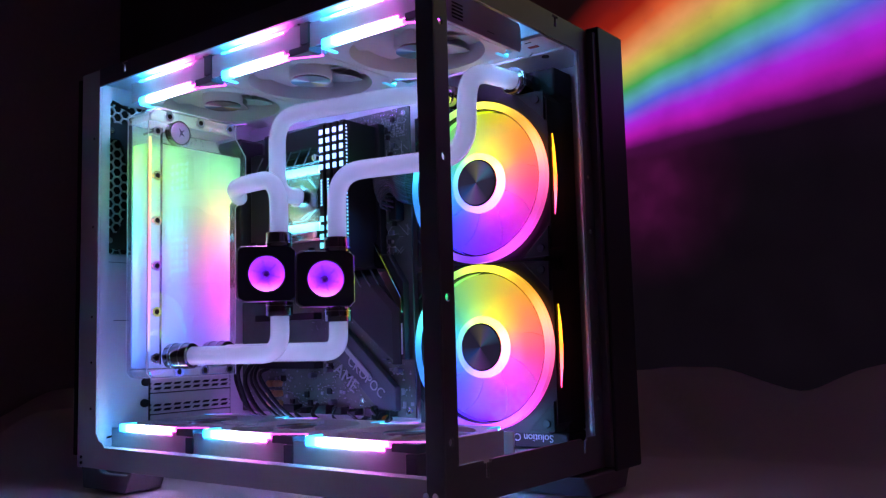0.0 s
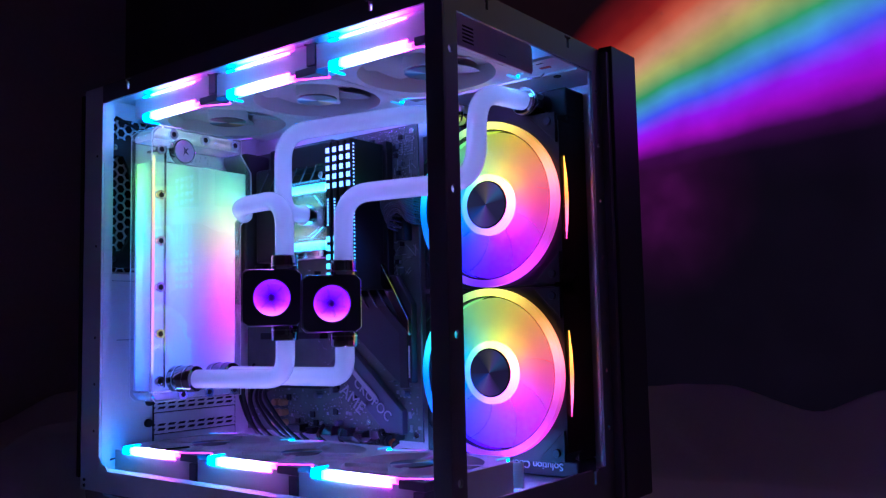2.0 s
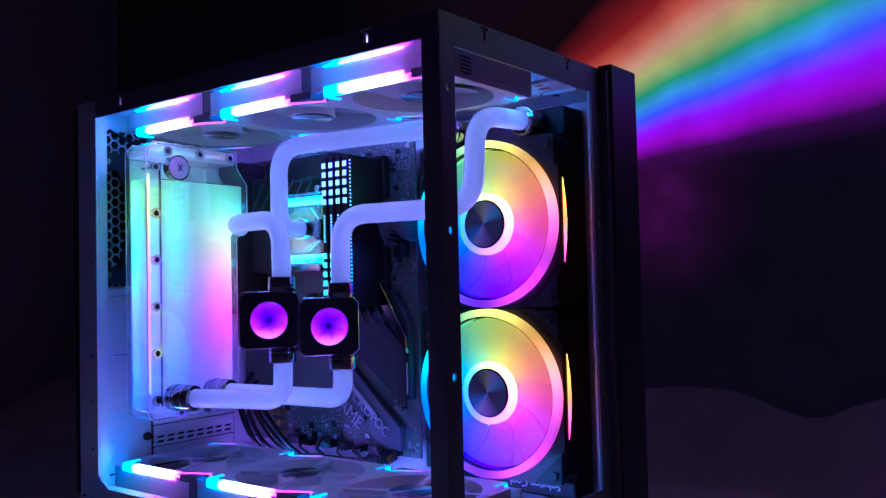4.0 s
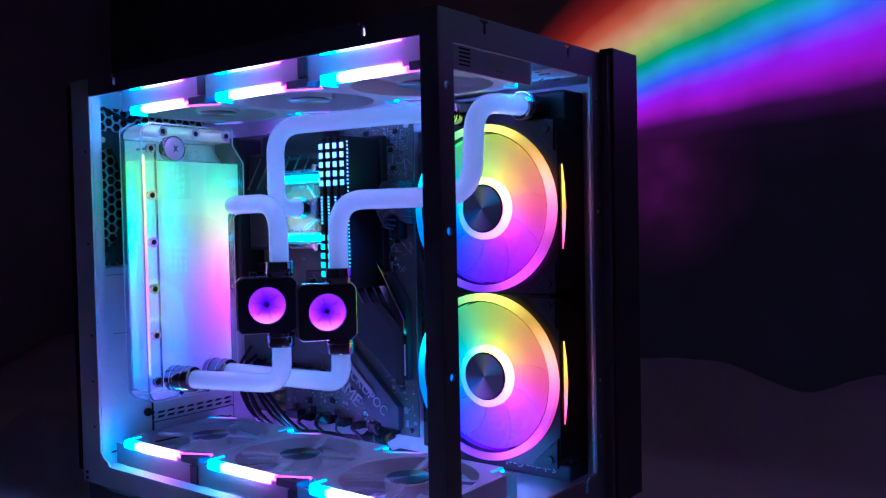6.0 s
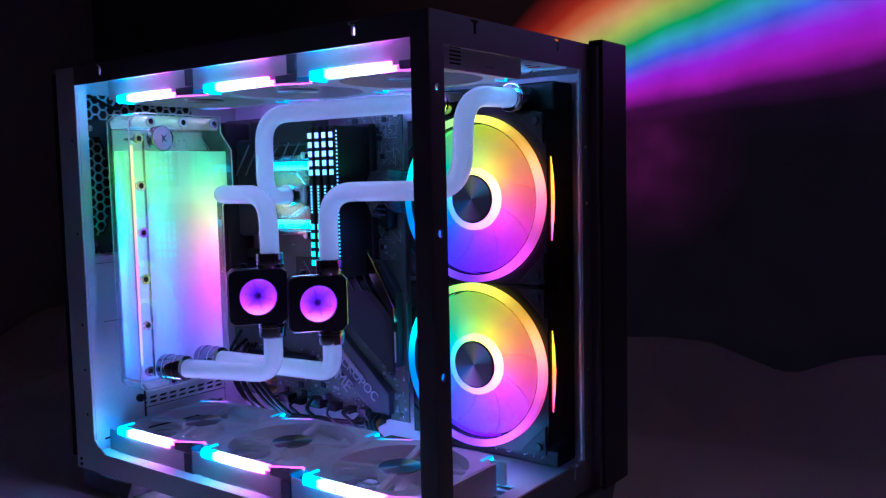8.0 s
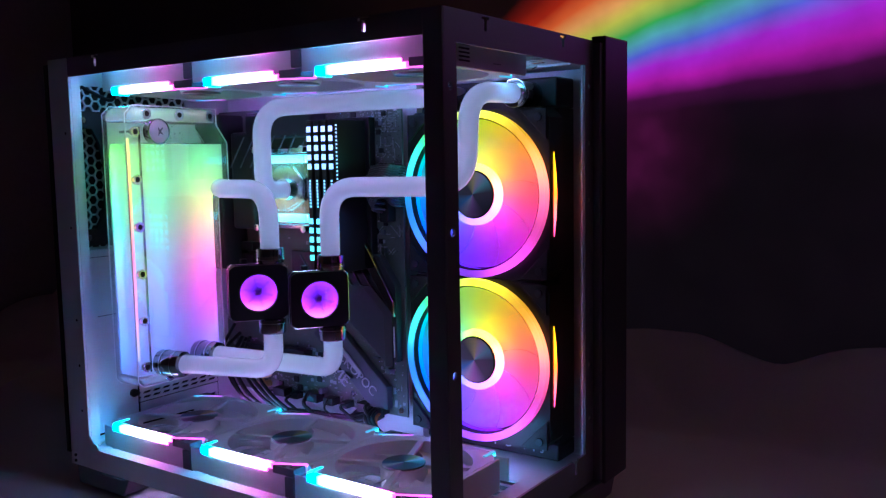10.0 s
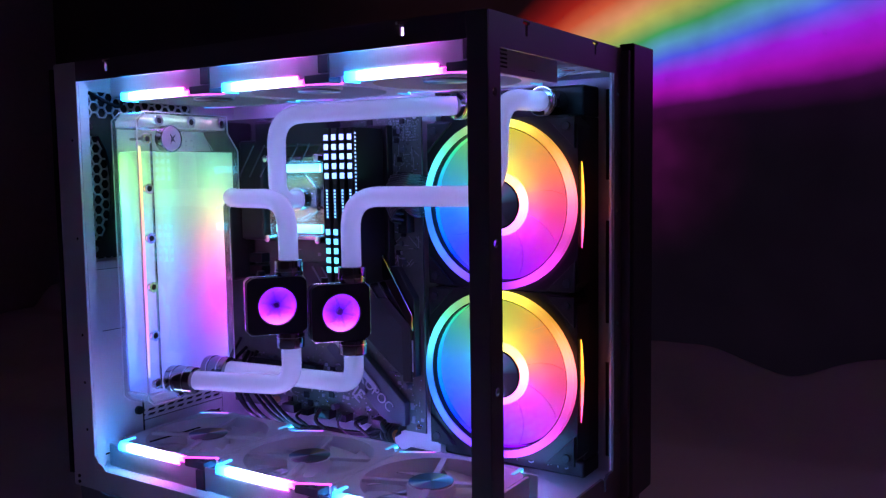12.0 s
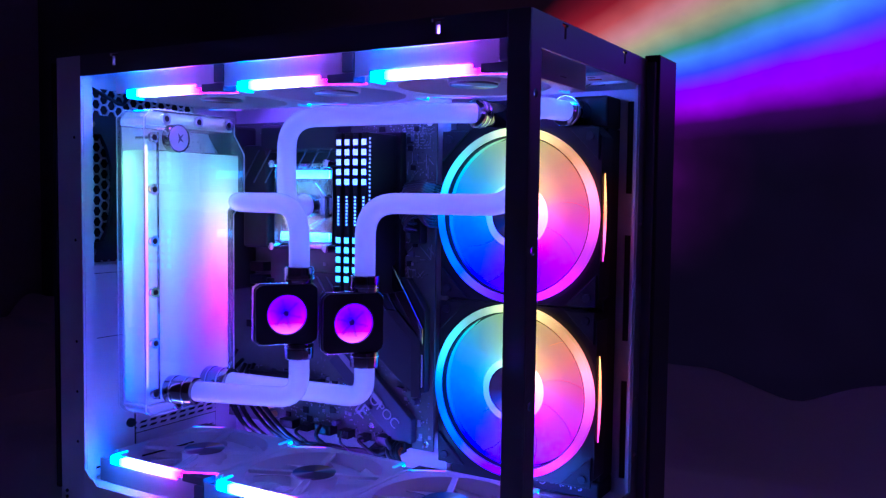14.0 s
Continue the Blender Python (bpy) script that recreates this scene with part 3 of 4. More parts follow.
def foot(x0, x1, y0, y1):
    bm = B()
    w = x1 - x0
    prism(bm, [(x0, 0.0205), (x0 + 0.34 * w, 0.0205), (x0 + 0.39 * w, 0.0165), (x0 + 0.48 * w, 0.0155), (x1 - 0.12 * w, 0.0160), (x1 - 0.03 * w, 0.0188), (x1, 0.0195),
               (x1 - 0.010, 0.001), (x0 + 0.003, 0.001)], "y", y0, y1, 0.0010)
    box(bm, x0 + 0.3 * w, x1 - 0.004, y0 + 0.006, y1 - 0.002, 0.0150, 0.0205)
    return part("foot", bm, SHADED_WHITE, case)


foot(-0.419, -0.340, 0.004, 0.040)
foot(-0.110, -0.004, 0.004, 0.040)
foot(-0.419, -0.340, 0.190, 0.240)
bm = B()
prism(bm, [(0.165, 0.018), (0.245, 0.018), (0.236, 0.001), (0.178, 0.001)], "x", -0.100, 0.006, 0.0015)
part("foot", bm, SHADED_WHITE, case)


# ---- fans with light bars ----
def slim_fan(label, inner=1):
    """White fan, 120 mm, flat side up: frame, struts, blades, hub discs and light bars on two opposite sides."""
    fan = thing("case_fan", (0, 0, 0), label, "fan", "fans with light bars")
    H = 0.0125

    def outline(a):
        k = max(abs(math.cos(a)), abs(math.sin(a)))
        return min(0.0565 / k, 0.0705)
    for z in (H - 0.0015, -H + 0.0015):
        part("frame", annulus(B(), (0, 0, z), 0.0535, 0.0, 0.003, "z", 72, outline), WHITE_PLASTIC, fan)
    part("shroud", annulus(B(), (0, 0, 0), 0.0535, 0.0550, 2 * H - 0.006, "z", 72), WHITE_PLASTIC, fan)
    for s in (1, -1):
        turn = Matrix.Rotation(0 if s == 1 else math.pi, 4, "Z")
        part("side_wall", rotated(box(B(), -0.0595, 0.0495, -0.0594, -0.0575, -H + 0.003, H - 0.003, 0.0004), turn), WHITE_PLASTIC, fan)
        for z, t in ((1, "upper"), (-1, "lower")):
            bm = B()
            z0, z1 = sorted((z * (H - 0.0058), z * (H + 0.0006))) if z == inner else sorted((z * 0.0080, z * 0.0098))
            if s == 1:
                y = 0.0 if z == inner or inner == -1 else 0.0040
                prism(bm, [(-0.046, y - 0.0605), (0.031, y - 0.0605), (0.034, y - 0.0540), (-0.044, y - 0.0540)], "z", z0, z1, 0.0008)
            else:
                z0, z1 = sorted((z * (H - 0.0058), z * (H - 0.0014)))
                prism(bm, [(-0.046, -0.0606), (0.031, -0.0606), (0.034, -0.0580), (-0.044, -0.0580)], "z", z0, z1, 0.0004)
                z0, z1 = sorted((z * (H - 0.0012), z * (H + 0.0002)))
                part("bar_lip", rotated(box(B(), -0.046, 0.034, -0.0601, -0.0560, z0, z1, 0.0003), turn), WHITE_PLASTIC, fan)
            part("light_bar", rotated(bm, turn), BAR if s == 1 else BAR_BACK, fan)
            if z != inner:
                continue
            bm = B()
            prism(bm, [(-0.0480, -0.0575), (-0.0448, -0.0575), (-0.0455, -0.0425), (-0.0478, -0.0425)], "z", (H - 0.001) * z, (H + 0.0008) * z)
            part("light_bar_end", rotated(bm, turn), STUB if s == 1 else STUB_BACK, fan)
            bm = B()
            prism(bm, [(0.034, -0.0580), (0.060, -0.0450), (0.060, -0.0436), (0.034, -0.0563)], "z", (H - 0.001) * z, (H + 0.0006) * z)
            part("light_line", rotated(bm, turn), THIN if s == 1 else THIN_BACK, fan)
            bm = B()
            prism(bm, [(0.037, -0.0595), (0.0598, -0.0595), (0.0598, -0.0460), (0.0365, -0.0578)], "z", (H - 0.006) * z, (H + 0.0002) * z, 0.0006)
            part("corner_block", rotated(bm, turn), GREY_PLASTIC, fan)
        for x, y in ((0.0530, -0.0545), (0.0465, -0.0562)):
            part("mount_hole", rotated(cyl(B(), (x, y, H), (x, y, H + 0.0004), 0.0019, seg=14), turn), BLACK, fan)
        part("link_block", rotated(box(B(), 0.0500, 0.0598, -0.0600, -0.0450, -H + 0.0010, H - 0.0065, 0.0008) if inner == 1 else box(B(), 0.0500, 0.0598, -0.0600, -0.0450, -H + 0.0065, H - 0.0010, 0.0008), turn), GREY_PLASTIC, fan)
        part("end_wall", rotated(box(B(), 0.0565, 0.0595, -0.0450, 0.0450, -H, H, 0.0006), turn), WHITE_PLASTIC, fan)
    for k in range(4):
        a = radians(22 + 90 * k)
        bm = B()
        box(bm, 0.015, 0.0545, -0.0025, 0.0025, H - 0.0032, H - 0.0003, 0.0004)
        part("strut", rotated(bm, Matrix.Rotation(a, 4, "Z")), WHITE_PLASTIC, fan)
    part("hub", cyl(B(), (0, 0, -H + 0.002), (0, 0, H - 0.001), 0.0185, seg=40, bevel=0.0008), WHITE_PLASTIC, fan, smooth=True)
    part("hub_disc", cyl(B(), (0, 0, H - 0.001), (0, 0, H + 0.0003), 0.0170, seg=40), DISC, fan, "turned metal disc with painted rainbow sheen")
    part("hub_disc", cyl(B(), (0, 0, -H + 0.002), (0, 0, -H + 0.0005), 0.0170, seg=40), DISC, fan, "turned metal disc with painted rainbow sheen")
    for k in range(9):
        part("blade", blade_mesh(0.018, 0.0525, -0.0020, 0.0040, 0.68, 2 * math.pi * k / 9), WHITE_PLASTIC, fan, smooth=True)
    return fan


def rotated(bm, m):
    bmesh.ops.transform(bm, matrix=m, verts=bm.verts)
    return bm


def blade_mesh(r0, r1, z0, z1, span, start, lean=0.25, thick=0.0009, flare=0.25):
    """A twisted, swept fan blade round the z axis."""
    bm = B()
    rows = []
    NR, NA = 5, 6
    for i in range(NR + 1):
        f = i / NR
        r = r0 + (r1 - r0) * f
        row = []
        for j in range(NA + 1):
            g = j / NA
            a = start + lean * f * f + span * (g - 0.5) * (1 - 0.6 * flare + flare * f)
            row.append((r * math.cos(a), r * math.sin(a), z0 + (z1 - z0) * (g ** 1.15)))
        rows.append(row)
    top = [[bm.verts.new((x, y, z + thick / 2)) for x, y, z in r] for r in rows]
    bot = [[bm.verts.new((x, y, z - thick / 2)) for x, y, z in r] for r in rows]
    for i in range(NR):
        for j in range(NA):
            bm.faces.new((top[i][j], top[i + 1][j], top[i + 1][j + 1], top[i][j + 1]))
            bm.faces.new((bot[i][j], bot[i][j + 1], bot[i + 1][j + 1], bot[i + 1][j]))
    loop = [(0, j) for j in range(NA)] + [(i, NA) for i in range(NR)] + [(NR, j) for j in range(NA, 0, -1)] + [(i, 0) for i in range(NR, 0, -1)]
    for p, q in zip(loop, loop[1:] + loop[:1]):
        bm.faces.new((top[p[0]][p[1]], top[q[0]][q[1]], bot[q[0]][q[1]], bot[p[0]][p[1]]))
    bmesh.ops.recalc_face_normals(bm, faces=bm.faces)
    return bm


BAR_BACK = led("light_bar_far", [(0, (0.50, 0.04, 1.0)), (1, (0.02, 0.45, 1.0))], LED * 1.1, "X", -0.034, 0.046)
STUB_BACK = led("light_bar_end_far", [(0, (0.5, 0.1, 1.0)), (1, (0.05, 0.6, 1.0))], LED * 0.03, "Y", -0.06, 0.06)
THIN_BACK = led("light_line_far", [(0, (0.02, 0.40, 1.0)), (1, (0.7, 0.05, 1.0))], LED * 0.07, "X", -0.06, -0.03)
fan = slim_fan("white case fan with cyan-pink light bars on the case floor")
fan.matrix_basis = pose(-0.338, 0.0800, 0.0440)
for x in (-0.218, -0.098):
    copy_thing(fan, pose(x, 0.0800, 0.0440))
fan = slim_fan("white case fan with cyan-pink light bars under the case top", -1)
fan.matrix_basis = pose(-0.324, 0.0880, 0.3640)
for x in (-0.204, -0.084):
    copy_thing(fan, pose(x, 0.0880, 0.3640))


cover = thing("fan_end_cover", (-0.022, 0.094, 0.3505), "white end cover with vent slots beside the upper fans", "cover")
part("cover_body", box(B(), -0.0258, -0.0225, 0.0300, 0.1430, 0.3510, 0.3750, 0.0008), WHITE_PLASTIC, cover)
for k in range(5):
    part("vent_slot", box(B(), -0.0226, -0.0222, 0.0520, 0.0650, 0.3550 + 0.0027 * k, 0.3562 + 0.0027 * k), BLACK, cover)
part("cover_mark", box(B(), -0.0226, -0.0223, 0.0960, 0.1060, 0.3560, 0.3568), GREY_PRINT, cover)


# ---- radiator with two ring fans ----
radiator = thing("radiator", (-0.096, 0.210, 0.036), "black water-cooling radiator upright against the inner case wall", "radiator")
part("core", box(B(), -0.163, -0.0305, 0.2070, 0.2345, 0.0470, 0.3300, 0.001), BLACK_MATT, radiator)
part("end_tank", box(B(), -0.165, -0.0280, 0.2040, 0.2350, 0.3305, 0.3555, 0.002), BLACK_MATT, radiator)
part("end_tank", box(B(), -0.165, -0.0280, 0.2040, 0.2350, 0.0320, 0.0465, 0.002), BLACK_MATT, radiator)
part("side_plate", box(B(), -0.0303, -0.0285, 0.2066, 0.2348, 0.0468, 0.3302, 0.0006), BLACK_MATT, radiator)
part("side_plate", box(B(), -0.1650, -0.1632, 0.2066, 0.2348, 0.0468, 0.3302, 0.0006), BLACK_MATT, radiator)
lettering("lettering", "Solution Cool", 0.0088, PALE, radiator, Matrix.Translation((-0.0420, 0.2038, 0.0438)) @ Matrix.Rotation(radians(180), 4, "Y") @ Matrix.Rotation(radians(90), 4, "X"))


def ring_fan(label):
    """Black 140 mm fan facing -y, with frosted blades, a glowing outer ring and a glowing ring round the hub."""
    f = thing("radiator_fan", (0, 0, 0), label, "fan", "fans on the radiator")

    def outline(a):
        k = max(abs(math.cos(a)), abs(math.sin(a)))
        return min(0.0706 / k, 0.0940)
    part("frame", annulus(B(), (0, 0.0135, 0), 0.0684, 0, 0.0230, "y", 96, outline), BLACK, f)
    part("light_ring", annulus(B(), (0, -0.0010, 0), 0.0644, 0.0704, 0.0065, "y", 96), RING, f, "glowing rainbow ring")
    part("ring_lip", annulus(B(), (0, -0.0002, 0), 0.0634, 0.0643, 0.0060, "y", 96), BLACK, f)
    part("light_rim", annulus(B(), (0, 0.0130, 0), 0.0667, 0.0683, 0.0200, "y", 96), BACK_RING, f)
    part("hub_ring", annulus(B(), (0, 0.0015, 0), 0.0205, 0.0262, 0.0050, "y", 64), HUB_RING, f, "glowing ring round the hub")
    part("glow_disc", annulus(B(), (0, 0.0190, 0), 0.0215, 0.0630, 0.0010, "y", 64), BACK_RING, f, "glowing disc added behind the blades, brightest near the hub")
    bm = cyl(B(), (0, 0, -0.0020), (0, 0, 0.0100), 0.0205, seg=48, bevel=0.0006)
    part("hub", rotated(bm, Matrix.Rotation(radians(-90), 4, "X")), BLACK, f, smooth=True)
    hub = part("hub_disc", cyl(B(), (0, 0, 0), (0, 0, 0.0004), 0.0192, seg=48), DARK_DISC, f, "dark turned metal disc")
    hub.matrix_basis = Matrix.Translation((0, -0.0022, 0)) @ Matrix.Rotation(radians(90), 4, "X")
    lens = [(0.0090, -0.034), (0.0125, -0.018), (0.0140, 0.0), (0.0125, 0.018), (0.0090, 0.034)]
    part("side_light", prism(B(), lens, "x", 0.0700, 0.0712), SIDE_GLOW, f, "narrow glowing side window")
    for k in range(9):
        bm = blade_mesh(0.0225, 0.0630, 0.0083, 0.0091, 0.694, 2 * math.pi * k / 9, 0.3, flare=0.0)
        part("blade", rotated(bm, Matrix.Rotation(radians(-90), 4, "X")), BLADE, f, smooth=True)
    for sx in (1, -1):
        for sz in (1, -1):
            bm = B()
            prism(bm, [(sx * 0.0690, sz * 0.0690), (sx * 0.0690, sz * 0.0440), (sx * 0.0440, sz * 0.0690)], "y", -0.0005, 0.0020, 0.0006)
            part("corner_plate", bm, BLACK_MATT, f)
            part("screw", cyl(B(), (sx * 0.0622, -0.0004, sz * 0.0622), (sx * 0.0622, -0.0024, sz * 0.0622), 0.0034, seg=16, bevel=0.0005), ARMOUR, f)
    return f


rf = ring_fan("black radiator fan with frosted blades and a glowing rainbow ring")
rf.matrix_basis = pose(-0.0948, 0.1810, 0.2600)
copy_thing(rf, pose(-0.0955, 0.1810, 0.1180))


# ---- motherboard ----
mb = thing("motherboard", (-0.29, 0.195, 0.055), "dark circuit board with black armour plates upright in the case", "motherboard")
part("board", box(B(), -0.405, -0.168, 0.1780, 0.1797, 0.0560, 0.3420), BOARD, mb)
part("port_cover", box(B(), -0.405, -0.368, 0.145, 0.1778, 0.185, 0.338, 0.003), BLACK_MATT, mb)
part("heatsink", box(B(), -0.366, -0.335, 0.156, 0.1778, 0.225, 0.320, 0.003), ARMOUR, mb)
part("heatsink", box(B(), -0.345, -0.255, 0.156, 0.1778, 0.313, 0.338, 0.003), ARMOUR, mb)
for k in range(7):
    part("heatsink_fin", rotated(box(B(), -0.0005, 0.0005, 0.1545, 0.1558, -0.018, 0.018), Matrix.Translation((-0.355 + k * 0.014, 0, 0.300)) @ Matrix.Rotation(radians(35), 4, "Y")), GREY_PLASTIC, mb)
part("socket_plate", box(B(), -0.325, -0.258, 0.1700, 0.1778, 0.225, 0.305, 0.002), STEEL, mb)
part("memory_socket", box(B(), -0.240, -0.198, 0.1690, 0.1778, 0.185, 0.329, 0.001), BLACK, mb)
part("power_socket", box(B(), -0.186, -0.176, 0.1660, 0.1778, 0.235, 0.288, 0.001), BLACK, mb)
part("armour_plate", prism(B(), [(-0.300, 0.205), (-0.190, 0.205), (-0.172, 0.178), (-0.172, 0.108), (-0.188, 0.108), (-0.262, 0.168), (-0.300, 0.168)], "y", 0.1690, 0.1778, 0.0012), ARMOUR, mb)
part("armour_plate", prism(B(), [(-0.275, 0.125), (-0.255, 0.145), (-0.185, 0.083), (-0.185, 0.062), (-0.205, 0.062)], "y", 0.1700, 0.1778, 0.001), SLATE, mb)
part("label_strip", box(B(), -0.1768, -0.1738, 0.1680, 0.1688, 0.1130, 0.1410), PALE, mb)
slant = Matrix.Rotation(radians(90), 4, "X")
lettering("lettering", "CKOPOC", 0.0128, GREY_PRINT, mb, Matrix.Translation((-0.2440, 0.1694, 0.1060)) @ Matrix.Rotation(radians(38), 4, "Y") @ slant)
lettering("lettering", "AME", 0.0175, GREY_PRINT, mb, Matrix.Translation((-0.2620, 0.1694, 0.0980)) @ Matrix.Rotation(radians(38), 4, "Y") @ slant)
rnd = random.Random(5)
bits = B()
for k in range(240):
    x, z = rnd.uniform(-0.40, -0.172), rnd.choice((rnd.uniform(0.058, 0.11), rnd.uniform(0.058, 0.11), rnd.uniform(0.20, 0.34)))
    w, h = rnd.choice(((0.002, 0.001), (0.001, 0.002), (0.003, 0.003), (0.0012, 0.0012)))
    box(bits, x, x + w, 0.1768, 0.1781, z, z + h)
tagged(part("component", bits, GREY_PRINT, mb), kind="stuff")
pads = B()
for k in range(260):
    if k % 2:
        x, z = -0.203 + 0.0019 * rnd.randrange(16), 0.3150 + 0.0024 * rnd.randrange(9) - (0.03 if k % 7 == 0 else 0)
    else:
        x, z = rnd.uniform(-0.37, -0.172), rnd.uniform(0.060, 0.100)
    w, h = rnd.choice(((0.0016, 0.0006), (0.0006, 0.0016), (0.0009, 0.0009)))
    box(pads, x, x + w, 0.1774, 0.1781, z, z + h)
tagged(part("solder_pad", pads, PAD, mb), kind="stuff")
joints = B()
for k in range(760):
    x, z = rnd.choice(((rnd.uniform(-0.300, -0.172), rnd.uniform(0.060, 0.170)), (rnd.uniform(-0.205, -0.170), rnd.triangular(0.205, 0.341, 0.341)), (rnd.uniform(-0.32, -0.172), rnd.uniform(0.325, 0.340))))
    w, h = rnd.choice(((0.0007, 0.0005), (0.0005, 0.0007), (0.0010, 0.0005), (0.0005, 0.0012)))
    box(joints, x, x + w, 0.1772, 0.1782, z, z + h)
tagged(part("solder_joint", joints, STEEL, mb), kind="stuff")
traces = B()
for k in range(60):
    x, z, n_ = rnd.uniform(-0.205, -0.172), rnd.uniform(0.205, 0.335), rnd.uniform(0.004, 0.016)
    bent = rotated(box(B(), 0, n_, 0.1776, 0.17815, -0.00022, 0.00022), Matrix.Translation((x, 0, z)) @ Matrix.Rotation(radians(rnd.choice((0, 45, 90, 90, 135))), 4, "Y"))
    ob = bpy.data.meshes.new("trace")
    bent.to_mesh(ob)
    traces.from_mesh(ob)
    bpy.data.meshes.remove(ob)
tagged(part("copper_trace", traces, PAD, mb), kind="stuff")
for k in range(26):
    x, z = rnd.uniform(-0.39, -0.18), rnd.choice((rnd.uniform(0.062, 0.105), rnd.uniform(0.30, 0.335)))
    if rnd.random() < 0.5:
        part("chip", box(B(), x, x + 0.006, 0.1765, 0.1781, z, z + 0.006, 0.0003), BLACK, mb)
    else:
        part("capacitor", cyl(B(), (x, 0.1780, z), (x, 0.1700, z), 0.0028, seg=14, bevel=0.0004), GREY_PLASTIC, mb, smooth=True)
for x, z in ((-0.1745, 0.336), (-0.1745, 0.062), (-0.198, 0.226), (-0.232, 0.070)):
    part("screw", cyl(B(), (x, 0.1780, z), (x, 0.1768, z), 0.0030, seg=16, bevel=0.0004), STEEL, mb)

for k, (x, w, h) in enumerate(((-0.330, 0.016, 0.008), (-0.306, 0.010, 0.006), (-0.288, 0.018, 0.009), (-0.262, 0.012, 0.007), (-0.240, 0.008, 0.006), (-0.220, 0.014, 0.008), (-0.198, 0.009, 0.006))):
    part("header", box(B(), x, x + w, 0.1665, 0.1779, 0.0570, 0.0570 + h, 0.0005), BLACK, mb)
for k in range(9):
    part("slot_latch", box(B(), -0.372 + 0.021 * k, -0.366 + 0.021 * k, 0.1735, 0.1779, 0.1060 + 0.001 * (k % 3), 0.1090), GREY_PLASTIC, mb)
for z in (0.1480, 0.1000):
    part("card_slot", box(B(), -0.372, -0.285, 0.1670, 0.1779, z, z + 0.0070, 0.0006), BLACK, mb)
for x, z in ((-0.355, 0.085), (-0.345, 0.085), (-0.355, 0.075), (-0.345, 0.075), (-0.355, 0.065), (-0.345, 0.065)):
    part("capacitor", cyl(B(), (x, 0.1780, z), (x, 0.1690, z), 0.0034, seg=16, bevel=0.0005), GOLD, mb, smooth=True)

# polished slanting trim and ridges on the armour
part("trim_strip", prism(B(), [(-0.2150, 0.2140), (-0.2120, 0.2200), (-0.2060, 0.2215), (-0.1715, 0.1640), (-0.1715, 0.1500)], "y", 0.1640, 0.1688, 0.0008), CHROME, mb, "polished slanting trim")
part("trim_strip", prism(B(), [(-0.2660, 0.1340), (-0.2620, 0.1375), (-0.2140, 0.0950), (-0.2160, 0.0905)], "y", 0.1682, 0.1698, 0.0004), GREY_PRINT, mb)
for k in range(7):
    x = -0.288 + 0.0115 * k
    part("ridge", prism(B(), [(x, 0.2010), (x + 0.0018, 0.2010), (x + 0.0200, 0.1760), (x + 0.0182, 0.1760)], "y", 0.1676, 0.1690, 0.0003), GREY_PLASTIC, mb)
part("armour_rim", prism(B(), [(-0.211, 0.177), (-0.199, 0.177), (-0.175, 0.154), (-0.175, 0.104), (-0.184, 0.104), (-0.185, 0.152)], "y", 0.1665, 0.1688, 0.0004), BLACK_MATT, mb)
for k in range(18):
    z = 0.190 + 0.0082 * k
    part("chip", box(B(), -0.1955 + 0.003 * (k % 3), -0.1915 + 0.003 * (k % 3), 0.1755, 0.1781, z, z + 0.0045, 0.0004), BLACK if k % 2 else GREY_PLASTIC, mb)
for k in range(5):
    part("choke", box(B(), -0.352 + 0.0165 * k, -0.341 + 0.0165 * k, 0.1700, 0.1781, 0.3395, 0.3415, 0.0004), GREY_PLASTIC, mb)
for k in range(4):
    part("port_block", box(B(), -0.366, -0.350, 0.1660, 0.1779, 0.2020 - 0.012 * k, 0.2110 - 0.012 * k, 0.0008), BLACK, mb)

# ---- memory sticks ----
CELL = led("memory_light", [(0, (0.10, 0.75, 0.75)), (0.4, (0.15, 0.55, 1.0)), (1, (0.35, 0.42, 1.0))], 1.8, "Z", 0.0, 0.13)
for i in range(4):
    x = -0.2310 + i * 0.0085
    st = thing("memory_stick", (x, 0.150, 0.1920), "black memory stick with glowing square windows, in the motherboard", "memory stick", "memory sticks")
    part("body", box(B(), x - 0.0031, x + 0.0031, 0.1270, 0.1688, 0.1920, 0.3260, 0.0006), BLACK, st)
    part("top_bar", box(B(), x - 0.0024, x + 0.0024, 0.1262, 0.1272, 0.1940, 0.3245, 0.0003), BLACK, st)
    for z in [0.3180 - 0.0081 * k for k in range(5)] + [0.2375 - 0.0081 * k for k in range(5)]:
        part("light_cell", box(B(), x - 0.0023, x + 0.0023, 0.1256, 0.1263, z - 0.0024, z + 0.0024, 0.0005), CELL, st)
    for k in range(9):
        z = 0.2730 - 0.0028 * k
        part("light_dot", box(B(), x - 0.0008, x + 0.0008, 0.1257, 0.1263, z - 0.0008, z + 0.0008), CELL, st)
    if i == 3:
        for k in range(36):
            z = 0.3210 - 0.0033 * k
            part("light_dot", box(B(), x + 0.0030, x + 0.0036, 0.1290, 0.1304, z - 0.0007, z + 0.0007), CELL, st)

# ---- cooling block ----
cpu = thing("cooling_block", (-0.291, 0.160, 0.230), "clear acrylic cooling block with bright metal core on the motherboard", "cooling block")
COOL = led("cooling_block_light", [(0, (0.03, 0.65, 1.0)), (0.5, (0.4, 0.8, 1.0)), (1, (0.05, 0.55, 1.0))], 5.0, "Z", 0.0, 0.07)
part("base", box(B(), -0.3200, -0.2620, 0.1585, 0.1698, 0.2310, 0.2990, 0.001), CHROME, cpu)
